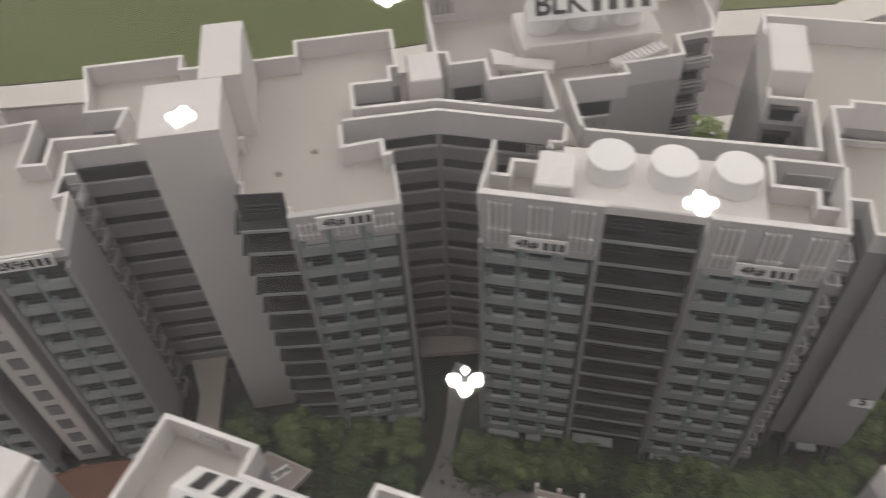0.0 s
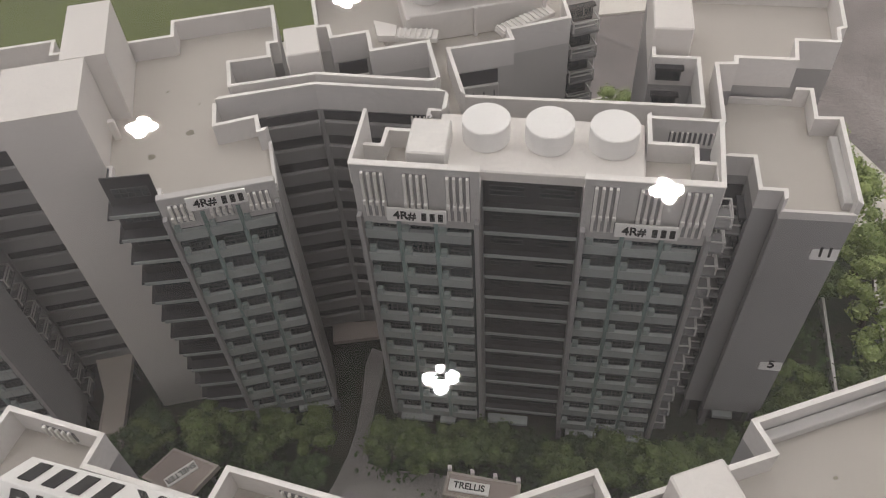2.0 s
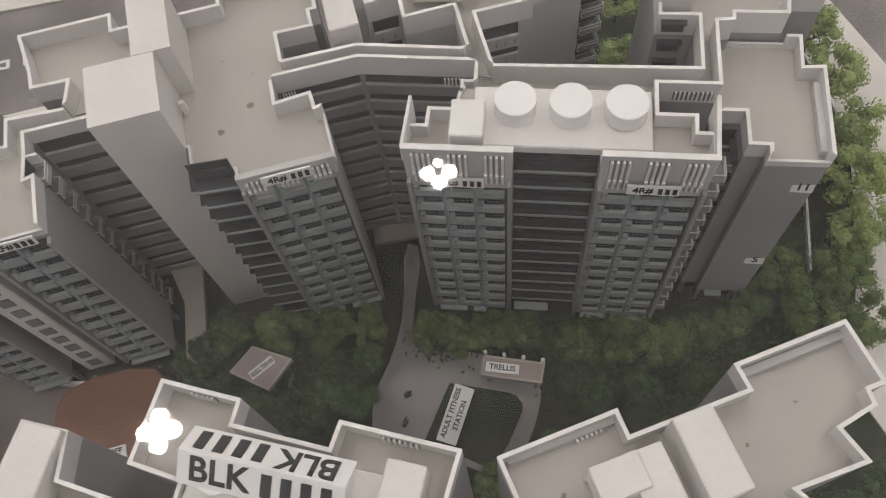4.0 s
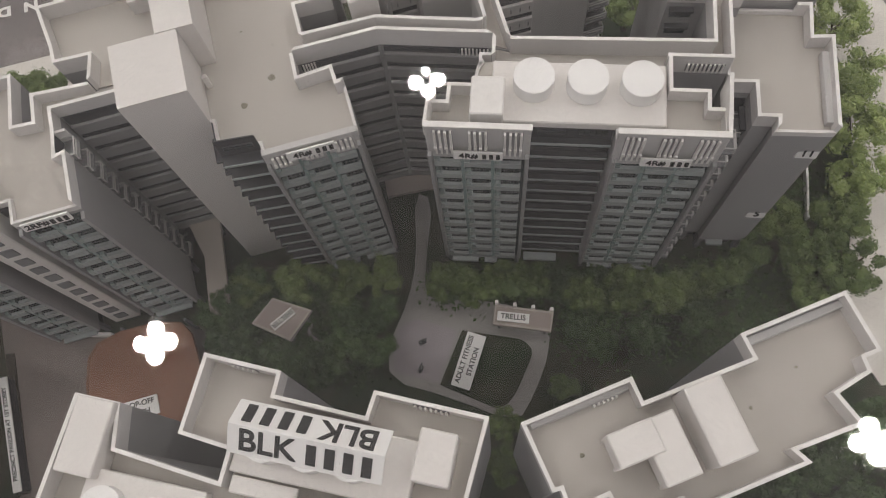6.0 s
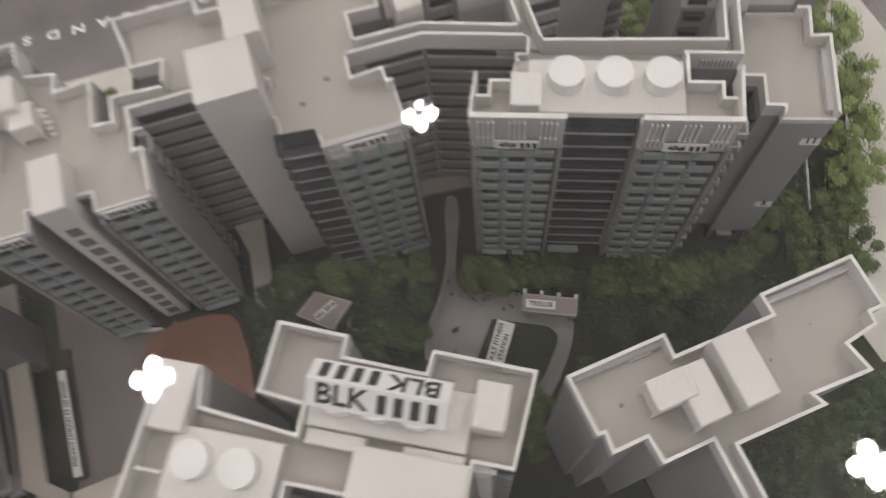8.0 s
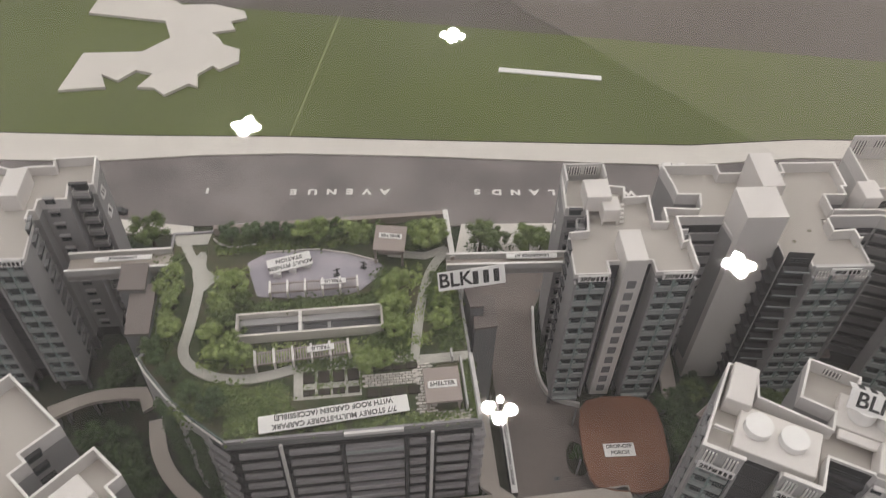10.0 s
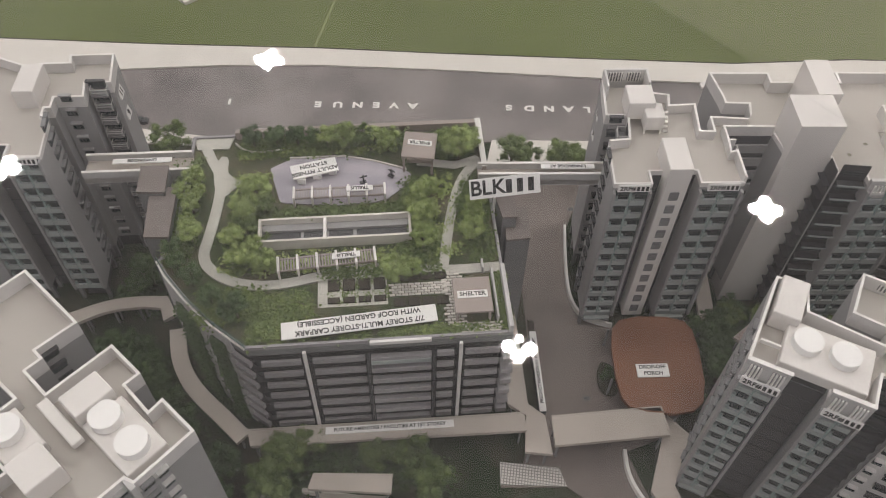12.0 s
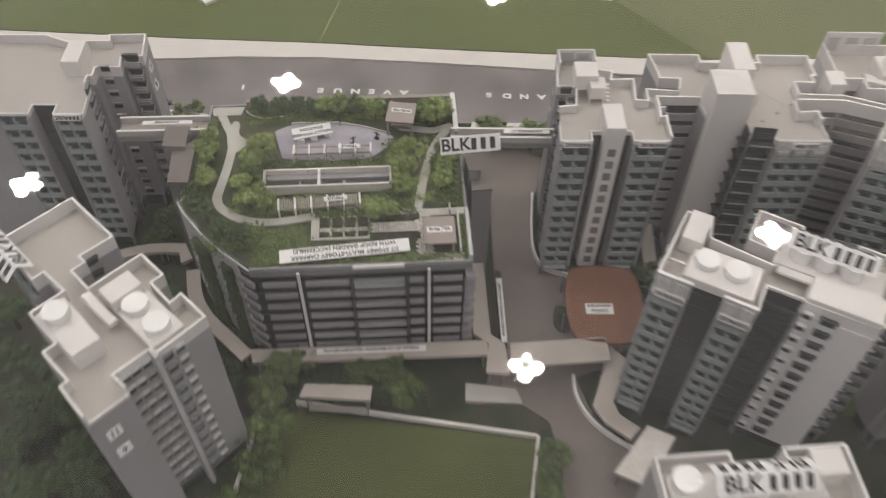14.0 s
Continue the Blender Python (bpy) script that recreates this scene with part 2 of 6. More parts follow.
def bars(widths, h, gap, mat, parent, m):
    """Plain bars in place of numbers."""
    x = -(sum(widths) + gap * (len(widths) - 1)) / 2
    for w in widths:
        bm = box(B(), x, x + w, -h / 2, h / 2, 0.0, 0.003)
        ob = part("bar", bm, mat, parent)
        ob.matrix_basis = Matrix.LocRotScale(m.translation * K, m.to_quaternion(), None)
        x += w + gap


def card(name, w, h, x, y, z, rz, label, lines=(), size=0.05, tilt=0.0, squeeze=1.0, thick=0.012, category="label"):
    """A flat printed card. tilt 0: lies flat; 90: stands upright."""
    t = thing(name, x, y, z, rz, label, category)
    turn = pose(0, 0, 0, tilt)
    bm = box(B(), -w / 2, w / 2, -h / 2, h / 2, -thick, 0, 0.002)
    bm.transform(turn)
    part("board", bm, PAPER, t)
    for i, text in enumerate(lines):
        y = (len(lines) - 1) * size * 0.62 - i * size * 1.24
        letters(text, size, INK, t, turn @ Matrix.Translation((0, y, 0.001)), squeeze=squeeze)
    return t, turn


# ---- facades ----
H = 0.1435  # storey
BASE = 0.185  # first upper floor
MESHES = {}


def shared(key, build, mat):
    if key not in MESHES:
        MESHES[key] = mesh_of(build(), mat)
    return MESHES[key]


def along(p0, p1):
    """The frame of a wall: x along it, y out of it (to the right of the way), z up."""
    d = Vector((p1[0] - p0[0], p1[1] - p0[1]))
    w = d.length
    d.normalize()
    m = Matrix(((d.x, d.y, 0, p0[0]), (d.y, -d.x, 0, p0[1]), (0, 0, 1, 0), (0, 0, 0, 1)))
    return m, w


def hbox(x0, x1, y0, y1, z0, z1, bevel=0.0):
    return lambda: box(B(), x0, x1, y0, y1, z0, z1, bevel)


def grid_frame(w, h, cols, rows, t=0.005, d=0.007):
    bm = B()
    for i in range(cols + 1):
        x = -w / 2 + w * i / cols
        box(bm, x - t / 2, x + t / 2, 0, d, 0, h)
    for j in range(rows + 1):
        z = h * j / rows
        box(bm, -w / 2, w / 2, 0, d * 0.9, z - t / 2, z + t / 2)
    return bm


def panelled(w, n, h, d):
    """A ledge front of n upright panels with fine joints."""
    bm = B()
    for i in range(n):
        box(bm, -w / 2 + w * i / n + 0.0008, -w / 2 + w * (i + 1) / n - 0.0008, -0.002, d, 0, h)
    box(bm, -w / 2, w / 2, -0.002, d - 0.002, 0.001, h - 0.001)
    return bm


def bay(parent, m, w, z, fin):
    """One window cell: recessed pane with glazing bars over a panelled pale ledge, a half-height teal panel and a slim pier beside it."""
    k = round(w, 3)
    win = place("window", shared(("wf", k), lambda: grid_frame(w * 0.58, 0.050, 4, 2, 0.004, 0.006), FRAME), parent, m @ Matrix.Translation((w * 0.54, 0.004, z + 0.056)))
    place("pane", shared(("wp", k), hbox(-w * 0.29, w * 0.29, -0.002, 0.002, 0, 0.050), PANE), win, Matrix())
    place("ledge", shared(("wl", k), lambda: panelled(w * 0.88, 5, 0.050, 0.028), LEDGE), parent, m @ Matrix.Translation((w * 0.455, 0.0, z + 0.006)))
    place("teal_panel", shared(("wt", k), hbox(-w * 0.09, w * 0.09, -0.002, 0.025, 0.0, 0.034, 0.002), FIN), parent, m @ Matrix.Translation((w * 0.135, 0.0, z + 0.054)))
    place("header", shared(("wh", k), hbox(-w * 0.38, w * 0.38, -0.002, 0.008, 0.0, 0.018, 0.002), HEADER), parent, m @ Matrix.Translation((w * 0.49, 0.0, z + 0.120)))
    if fin:
        place("fin", shared(("fn", k), hbox(-w * 0.062, w * 0.062, -0.002, 0.020, 0, H * 0.985, 0.002), TEAL), parent, m @ Matrix.Translation((w * 0.96, 0.0, z + 0.001)))


def bays(parent, p0, p1, n, z0=BASE, rows=11, fins=True):
    m, w = along(p0, p1)
    for x in (0.010, w - 0.010):
        place("pier", shared(("pier", rows, z0), hbox(-0.010, 0.010, -0.002, 0.040, z0, z0 + H * rows, 0.002), GREY), parent, m @ Matrix.Translation((x, 0, 0)))
    b = (w - 0.04) / n
    back = box(B(), 0.02, w - 0.02, -0.002, 0.003, z0, z0 + H * rows)
    back.transform(m)
    part("spandrel_wall", back, SPANDREL, parent)
    for k in range(rows):
        for i in range(n):
            bay(parent, m @ Matrix.Translation((0.02 + b * i, 0, 0)), b, z0 + k * H, fins and i < n - 1)


def galleries(parent, p0, p1, z0=BASE, rows=12, depth=0.03, band=0.035, mat=None, back=None, edge=False, windows=True, slots=0, top=0.02):
    """Open access balconies: a dark back wall and one projecting band a storey, with a pale nosing where edge is set and narrow slots in the band."""
    m, w = along(p0, p1)
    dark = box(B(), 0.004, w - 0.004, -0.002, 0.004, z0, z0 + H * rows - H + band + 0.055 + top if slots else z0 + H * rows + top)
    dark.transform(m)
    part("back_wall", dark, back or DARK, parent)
    k = round(w, 3)
    me = shared(("band", k, depth, band, (mat or MID).name), hbox(0.003, w - 0.003, -0.002, depth, 0, band, 0.003), mat or MID)
    for r in range(rows):
        ob = place("balcony_band", me, parent, m @ Matrix.Translation((0, 0, z0 + r * H)))
        if edge:
            place("nosing", shared(("nose", k, depth, band), hbox(0.003, w - 0.003, depth, depth + 0.006, -0.002, band + 0.004), LEDGE), parent, m @ Matrix.Translation((0, 0, z0 + r * H)))
        for i in range(slots):
            place("slot", shared(("slot",), hbox(-0.0035, 0.0035, 0, 0.002, 0, 0.030), MID), ob, Matrix.Translation((w * (i + 0.5) / slots, depth - 0.001, band * 0.3)))
    n = max(1, round(w / 0.19))
    for r in range(rows if windows else 0):
        for i in range(n):
            b = w / n
            win = place("window", shared(("gw", round(b, 3)), lambda: grid_frame(b * 0.7, 0.05, 5, 2, 0.003), GALLERYFRAME), parent, m @ Matrix.Translation((b * (i + 0.5), 0.004, z0 + r * H + 0.055)))
            place("pane", shared(("gp", round(b, 3)), hbox(-b * 0.35, b * 0.35, -0.001, 0.002, 0, 0.05), PANE), win, Matrix())


def hoods(parent, p0, p1, at, z0=BASE, rows=12, w=0.09, mat=None):
    """Small windows under projecting hoods, one column."""
    m, length = along(p0, p1)
    for r in range(rows):
        t = m @ Matrix.Translation((at * length, 0, z0 + r * H))
        win = place("window", shared(("hw", w), lambda: grid_frame(w, 0.055, 3, 1, 0.005), FRAME), parent, t @ Matrix.Translation((0, 0.003, 0.05)))
        place("pane", shared(("hp", w), hbox(-w / 2, w / 2, -0.002, 0.003, 0, 0.055), PANE), win, Matrix())
        place("hood", shared(("hh", w), hbox(-w * 0.6, w * 0.6, -0.002, 0.03, 0, 0.014, 0.002), mat or MID), parent, t @ Matrix.Translation((0, 0, 0.112)))


def ledges(parent, p0, p1, at, z0=BASE, rows=12, w=0.11):
    """Air-conditioner ledges: a tray with a rail, one a storey."""
    m, length = along(p0, p1)

    def rail():
        bm = B()
        box(bm, -w / 2, w / 2, 0.066, 0.072, 0.05, 0.056)
        box(bm, -w / 2, w / 2, 0.066, 0.072, 0.028, 0.032)
        for x in (-w / 2, w / 2 - 0.006):
            box(bm, x, x + 0.006, 0.0, 0.072, 0.05, 0.056)
            box(bm, x, x + 0.006, 0.066, 0.072, 0, 0.056)
        return bm

    for r in range(rows):
        t = m @ Matrix.Translation((at * length, 0, z0 + r * H))
        place("tray", shared(("lt", w), hbox(-w / 2, w / 2, -0.002, 0.075, 0, 0.014, 0.002), MID), parent, t)
        place("rail", shared(("lr", w), rail, PALE), parent, t @ Matrix.Translation((0, 0, 0.014)))
        # flat dark plate on the solid wall: shade of a recess put into colour
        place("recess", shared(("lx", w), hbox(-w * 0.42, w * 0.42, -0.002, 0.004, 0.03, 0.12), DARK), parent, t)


def louvres(parent, p0, p1, z0, z1, groups):
    """The tall roof screen: groups of four white louvre blades, each with a thicker foot over a shallow lower blade."""
    m, w = along(p0, p1)
    g, zk = w / groups, z0 + (z1 - z0) * 0.38

    def blade():
        bm = box(B(), -0.0055, 0.0055, 0, 0.016, zk, z1, 0.0015)
        box(bm, -0.007, 0.007, 0, 0.024, zk - 0.012, zk + 0.010, 0.002)
        return box(bm, -0.005, 0.005, 0, 0.006, z0, zk - 0.012)

    for i in range(groups):
        t = m @ Matrix.Translation((g * (i + 0.5), 0, 0))
        place("slot", shared(("sl", round(g, 3), z0), hbox(-g * 0.29, g * 0.29, -0.002, 0.003, z0, z1), GREY), parent, t)
        for j in range(4):
            place("louvre", shared(("bl", z0, z1), blade, COPING), parent, t @ Matrix.Translation(((j - 1.5) * g * 0.155, 0.002, 0)))


def tower_body(t, pts, deck, par, wall=None, coping=None, base=0.185, low=(), lip=0.02, core=True, free=()):
    """Wall, roof deck and one parapet to each edge, over a set-back open ground storey; low: edges with a mere lip; free: edges where the deck runs on."""
    part("wall", prism(B(), pts, base, deck - 0.01), wall or GREY, t)
    part("roof_deck", prism(B(), inset(pts, 0.006), deck - 0.01, deck), DECK, t, "beige card roof deck")
    ins, n = inset(pts, 0.014), len(pts)
    out, inner = inset(pts, -0.0015), inset(pts, 0.0155)
    for i in range(n):
        if i in free:
            continue
        j = (i + 1) % n
        top = deck + lip if i in low else par
        part("parapet", prism(B(), [pts[i], pts[j], ins[j], ins[i]], deck - 0.012, top), coping or PARAPET, t, "thin pale parapet")
        # white coping, lighter than the parapet: its lit top edge put into colour
        if i not in low:
            part("coping", prism(B(), [out[i], out[j], inner[j], inner[i]], top, top + 0.005), COPING, t, "white coping strip")
    if not core:
        return
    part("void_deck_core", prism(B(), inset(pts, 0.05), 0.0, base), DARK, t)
    me = shared(("col",), hbox(-0.014, 0.014, -0.014, 0.014, 0, 0.185), MID)
    for i, (x, y) in enumerate(inset(pts, 0.02)):
        place("column", me, t, Matrix.Translation((x, y, 0)))


def roof_box(name, t, x0, x1, y0, y1, z0, z1, mat=None, rot=0.0):
    return part(name, box(B(), x0, x1, y0, y1, z0, z1, 0.006), mat or WHITE, t)


def vent_slots(t, p0, p1, at, z0, z1, n=6, pitch=0.016):
    """A row of narrow white louvre blades over a dark slot, on the right-hand face of p0 to p1."""
    m, w = along(p0, p1)
    pos = m @ Matrix.Translation((at * w, 0, 0))
    place("vent_slot", shared(("vs", n, pitch, z0, z1), hbox(-n * pitch / 2, n * pitch / 2, -0.002, 0.003, z0, z1), MID), t, pos)
    me = shared(("vb", z0, z1), hbox(-0.004, 0.004, -0.001, 0.010, z0 - 0.004, z1 + 0.004), COPING)
    for i in range(n):
        place("vent_blade", me, t, pos @ Matrix.Translation(((i - (n - 1) / 2) * pitch, 0.002, 0)))


def smudge(t, x, y, z, r, seed):
    """A thin irregular moss patch on a roof."""
    g = random.Random(seed)
    pts = [(x + r * g.uniform(0.55, 1.15) * math.cos(a * 0.524), y + r * g.uniform(0.55, 1.15) * math.sin(a * 0.524)) for a in range(12)]
    part("moss_patch", prism(B(), pts, z, z + 0.0015), MOSS, t, "faint brown moss smudge")


def unit_label(t, p0, p1, at, z, first):
    """A stack label: the flat's type in letters, the number as a bar."""
    m, w = along(p0, p1)
    pos = m @ Matrix.Translation((at * w, 0.0, z))
    d = Vector((p1[0] - p0[0], p1[1] - p0[1]))
    world = t.matrix_basis
    place_at = world @ Vector((pos.translation.x * K, pos.translation.y * K, z * K))
    rz = math.degrees(world.to_euler().z + math.atan2(d.y, d.x))
    out = world.to_3x3() @ Vector((d.y, -d.x, 0)).normalized()
    c = thing("unit_label", place_at.x / K + out.x * 0.034, place_at.y / K + out.y * 0.034, z, rz, "white card label with black print on a tower front", "label", "unit labels")
    turn = pose(0, 0, 0, 82)
    bm = box(B(), -0.115, 0.115, -0.032, 0.032, -0.01, 0, 0.002)
    bm.transform(turn)
    part("board", bm, PAPER, c)
    letters(first + "#", 0.052, INK, c, turn @ Matrix.Translation((-0.045, 0, 0.001)))
    bars([0.019] * 3, 0.036, 0.013, INK, c, turn @ Matrix.Translation((0.062, 0, 0.001)))


# ---- the board ----
def sheet(name, pts, z0, z1, mat, label, category):
    return slab(name, prism(B(), pts, z0, z1), mat, label, category)


slab("ground", box(B(), -13, 7, -7, 8.0, -0.4, 0.0), GRASS, "dark green flocked base board of the model", "ground")
sheet("road", [(-13, 3.3), (-6.5, 3.78), (-3.4, 4.2), (-2.38, 4.3), (0.5, 4.55), (2.0, 4.9), (3.25, 4.6), (3.5, 3.9), (3.6, 3.6), (4.6, 3.2), (7, 2.6), (7, 8.0), (4.6, 7.4), (3.92, 6.38), (3.14, 6.05), (1.81, 5.98), (0.49, 5.83), (-0.82, 5.52), (-2.06, 5.40), (-3.99, 5.24), (-5.5, 5.08), (-6.5, 4.91), (-7.6, 4.66), (-13, 4.0)], 0.0, 0.012, ROAD, "grey asphalt road printed on the board", "road")
sheet("pavement", [(-13, 4.0), (-7.6, 4.66), (-6.5, 4.91), (-5.5, 5.08), (-3.99, 5.24), (-2.06, 5.40), (-0.82, 5.52), (0.49, 5.83), (1.81, 5.98), (3.14, 6.05), (3.92, 6.38), (4.6, 7.4), (4.5, 8.0), (4.1, 8.0), (3.83, 6.75), (3.26, 6.42), (1.9, 6.34), (0.55, 6.17), (-0.8, 5.88), (-2.2, 5.72), (-4.03, 5.52), (-5.57, 5.37), (-7.37, 5.14), (-9.18, 4.95), (-13, 4.5)], 0.0, 0.03, PAVE, "pale curving pavement strip beside the road", "pavement")
sheet("field", [(-13, 4.5), (-9.18, 4.95), (-7.37, 5.14), (-5.57, 5.37), (-4.03, 5.52), (-2.2, 5.72), (-0.8, 5.88), (0.55, 6.17), (1.9, 6.34), (3.26, 6.42), (3.83, 6.75), (4.1, 8.0), (-13, 8.0)], 0.0, 0.02, FIELD, "flat plain green field across the road", "field")
sheet("pavement", [(1.35, 4.70), (2.15, 4.86), (2.15, 5.04), (1.35, 4.90)], 0.0, 0.018, PAVE, "pale pavement strip behind the rear block", "pavement")
slab("field_edge", ribbon(B(), [(-13, 4.5), (-9.18, 4.95), (-7.37, 5.14), (-5.57, 5.37), (-4.03, 5.52), (-2.2, 5.72), (-0.8, 5.88), (0.55, 6.17), (1.9, 6.34), (3.26, 6.42)], 0.016, 0.0, 0.034), SOIL, "thin dark edge between field and pavement", "edge")
sheet("pavement", [(2.75, 1.2), (3.3, 1.2), (7, 0.6), (7, 2.6), (4.6, 3.2), (3.6, 3.6), (3.5, 3.9), (3.25, 4.6), (2.9, 4.5), (3.1, 3.3), (2.9, 2.4), (2.6, 1.6)], 0.0, 0.016, PAVE, "pale pavement behind the trees", "pavement")

# ---- the cover and the room ----
def acrylic():
    m = bpy.data.materials.new("clear_acrylic")
    m.use_nodes = True
    n, l = m.node_tree.nodes, m.node_tree.links
    n.remove(n["Principled BSDF"])
    clear, gloss, mix = n.new("ShaderNodeBsdfTransparent"), n.new("ShaderNodeBsdfGlossy"), n.new("ShaderNodeMixShader")
    gloss.inputs["Roughness"].default_value = 0.0
    lw, p, s = n.new("ShaderNodeLayerWeight"), n.new("ShaderNodeMath"), n.new("ShaderNodeMath")
    lw.inputs[0].default_value = 0.5
    p.operation, s.operation = "POWER", "MULTIPLY_ADD"
    p.inputs[1].default_value = 5.0
    s.inputs[1].default_value, s.inputs[2].default_value = 0.96, 0.04
    l.new(lw.outputs["Facing"], p.inputs[0])
    l.new(p.outputs[0], s.inputs[0])
    l.new(s.outputs[0], mix.inputs[0])
    l.new(clear.outputs[0], mix.inputs[1])
    l.new(gloss.outputs[0], mix.inputs[2])
    # thin diffuse film, smudged by noise: a painted haze that lifts the darks
    haze, film, tex, amount = n.new("ShaderNodeBsdfDiffuse"), n.new("ShaderNodeMixShader"), n.new("ShaderNodeTexNoise"), n.new("ShaderNodeMapRange")
    haze.inputs[0].default_value = (0.9, 0.9, 0.9, 1)
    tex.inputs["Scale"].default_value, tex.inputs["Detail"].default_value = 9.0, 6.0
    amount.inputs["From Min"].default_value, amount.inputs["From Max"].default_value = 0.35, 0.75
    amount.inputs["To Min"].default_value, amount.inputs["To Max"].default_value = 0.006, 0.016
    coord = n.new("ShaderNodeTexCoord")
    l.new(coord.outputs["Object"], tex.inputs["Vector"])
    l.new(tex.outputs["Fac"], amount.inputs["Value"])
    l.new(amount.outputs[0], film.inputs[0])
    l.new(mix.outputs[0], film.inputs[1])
    l.new(haze.outputs[0], film.inputs[2])
    l.new(film.outputs[0], n["Material Output"].inputs[0])
    return m


COVER_Z = 2.9
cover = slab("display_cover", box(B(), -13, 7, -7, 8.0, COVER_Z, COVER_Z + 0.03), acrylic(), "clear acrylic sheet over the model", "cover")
cover.visible_shadow = False

CEIL = 2 * COVER_Z + 51.0
slab("ceiling", box(B(), -95, 95, -60, 175, CEIL, CEIL + 2), WALLP, "plain pale gallery ceiling", "ceiling")
slab("floor", box(B(), -95, 85, -60, 130, -11, -9), FLOOR, "dark brown gallery floor", "floor")
GLOW = bpy.data.materials.new("lamp_glow")
GLOW.use_nodes = True
_n = GLOW.node_tree.nodes
_n.remove(_n["Principled BSDF"])
_e = _n.new("ShaderNodeEmission")
_e.inputs[0].default_value, _e.inputs[1].default_value = (1.0, 0.97, 0.93, 1), LAMP_POWER
GLOW.node_tree.links.new(_e.outputs[0], _n["Material Output"].inputs[0])


def ceiling_light(x, y, small=0.0):
    t = thing("ceiling_light", x, y, CEIL, 0, "recessed ceiling light with four round lamps", "ceiling light", "ceiling lights")
    part("housing", box(B(), -1.6, 1.6, -1.6, 1.6, -0.12, 0.0, 0.03), WHITE, t)
    for a, b in ((-1, 0), (1, 0), (0, -1), (0, 1)):
        r, d = (small if b > 0 else 0.56, 0.86) if small else (0.60, 0.98)
        part("lamp", cyl(B(), a * d, b * d, r, -0.3, -0.121, 28), GLOW, t, "glowing round lamp")
    # glowing disc added between the lamps to imitate their merged glare
    if not small:
        part("lamp_centre", cyl(B(), 0, 0, 0.46, -0.3, -0.121, 24), GLOW, t, "glowing disc added for merged lamp glare")
    return t


ceiling_light(-1, 33, 0.32)
lamp = ceiling_light(20, 51)
for x, y in ((-30, 64), (-22, 15), (25, 3), (-50, 45), (-10, 84), (-60, 97), (50, 78), (-44, -4), (0, -15), (40, 32)):
    copy_thing(lamp, pose(x * K, y * K, CEIL * K))

# ---- display plinth under the board, and the cover's edges ----
plinth = thing("display_plinth", -3.0, 0.5, -9.0, 0, "white display plinth that carries the model board", "plinth")
part("cabinet", box(B(), -9.7, 9.7, -7.2, 7.2, 0.5, 8.55, 0.05), WHITE, plinth)
part("toe_kick", box(B(), -9.4, 9.4, -6.9, 6.9, 0.0, 0.5), DARK, plinth)
part("rim", box(B(), -9.96, 9.96, -7.46, 7.46, 8.55, 8.6), DARK, plinth)
for x0, x1, y0, y1 in ((-13, 7, -7, -6.97), (-13, 7, 7.97, 8.0), (-13, -12.97, -6.97, 7.97), (6.97, 7, -6.97, 7.97)):
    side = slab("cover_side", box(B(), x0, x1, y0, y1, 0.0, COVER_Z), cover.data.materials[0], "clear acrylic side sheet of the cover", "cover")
    side.visible_shadow = False

# ---- backlit stretch of ceiling beyond the model ----
PANEL = bpy.data.materials.new("backlit_ceiling_sheet")
PANEL.use_nodes = True
_n = PANEL.node_tree.nodes
_n.remove(_n["Principled BSDF"])
_e = _n.new("ShaderNodeEmission")
_e.inputs[0].default_value, _e.inputs[1].default_value = (1.0, 0.86, 0.78, 1), 0.72
PANEL.node_tree.links.new(_e.outputs[0], _n["Material Output"].inputs[0])
panel = thing("ceiling_light_panel", 12.0, 79.0, CEIL, -40.5, "large dim backlit warm ceiling panel", "ceiling light")
part("diffuser", box(B(), -55, 42, 0.3, 44, -0.3, -0.05), PANEL, panel)
part("frame", box(B(), -55.4, 42.4, 0.0, 0.3, -0.35, 0.0), WALLP, panel)

for pts in ([(-7.4, 3.56), (-6.45, 3.66), (-6.22, 3.72), (-6.24, 3.80), (-7.4, 3.80)], [(-5.38, 3.84), (-4.75, 3.89), (-4.77, 4.03), (-5.40, 3.97)], [(-3.42, 3.80), (-2.38, 3.95), (-2.38, 4.37), (-3.40, 4.22)]):
    sheet("verge", pts, 0.0, 0.02, PAVE, "pale verge between road and garden", "pavement")
sheet("driveway", [(-3.42, 3.75), (-3.02, 2.9), (-2.86, 2.0), (-2.70, 1.15), (-2.78, 0.72), (-2.95, 0.68), (-2.93, 0.5), (-2.43, 0.58), (-2.17, 0.44), (-2.02, 0.0), (-1.95, -1.2), (-1.15, -1.2), (-1.45, 0.3), (-1.80, 0.58), (-1.98, 0.94), (-1.7, 1.1), (-1.5, 1.4), (-1.45, 2.1), (-2.14, 2.10), (-2.36, 2.12), (-2.48, 2.30), (-2.53, 2.60), (-2.58, 3.13), (-2.37, 3.95), (-3.0, 4.1)], 0.0, 0.012, DRIVE, "grey paved driveway between the blocks", "driveway")
sheet("walkway", [(-2.86, 2.05), (-2.80, 2.05), (-2.64, 1.13), (-2.70, 1.12)], 0.012, 0.02, SOIL, "dark planting strip by the driveway", "path")


# ---- block of the curved row: wing with three tanks ----


def tank(t, x, y, r, z0, z1):
    bm = cyl(B(), x, y, r, z0, z1, 56, 0.003)
    part("water_tank", bm, TANKWHITE, t, "round white roof tank")


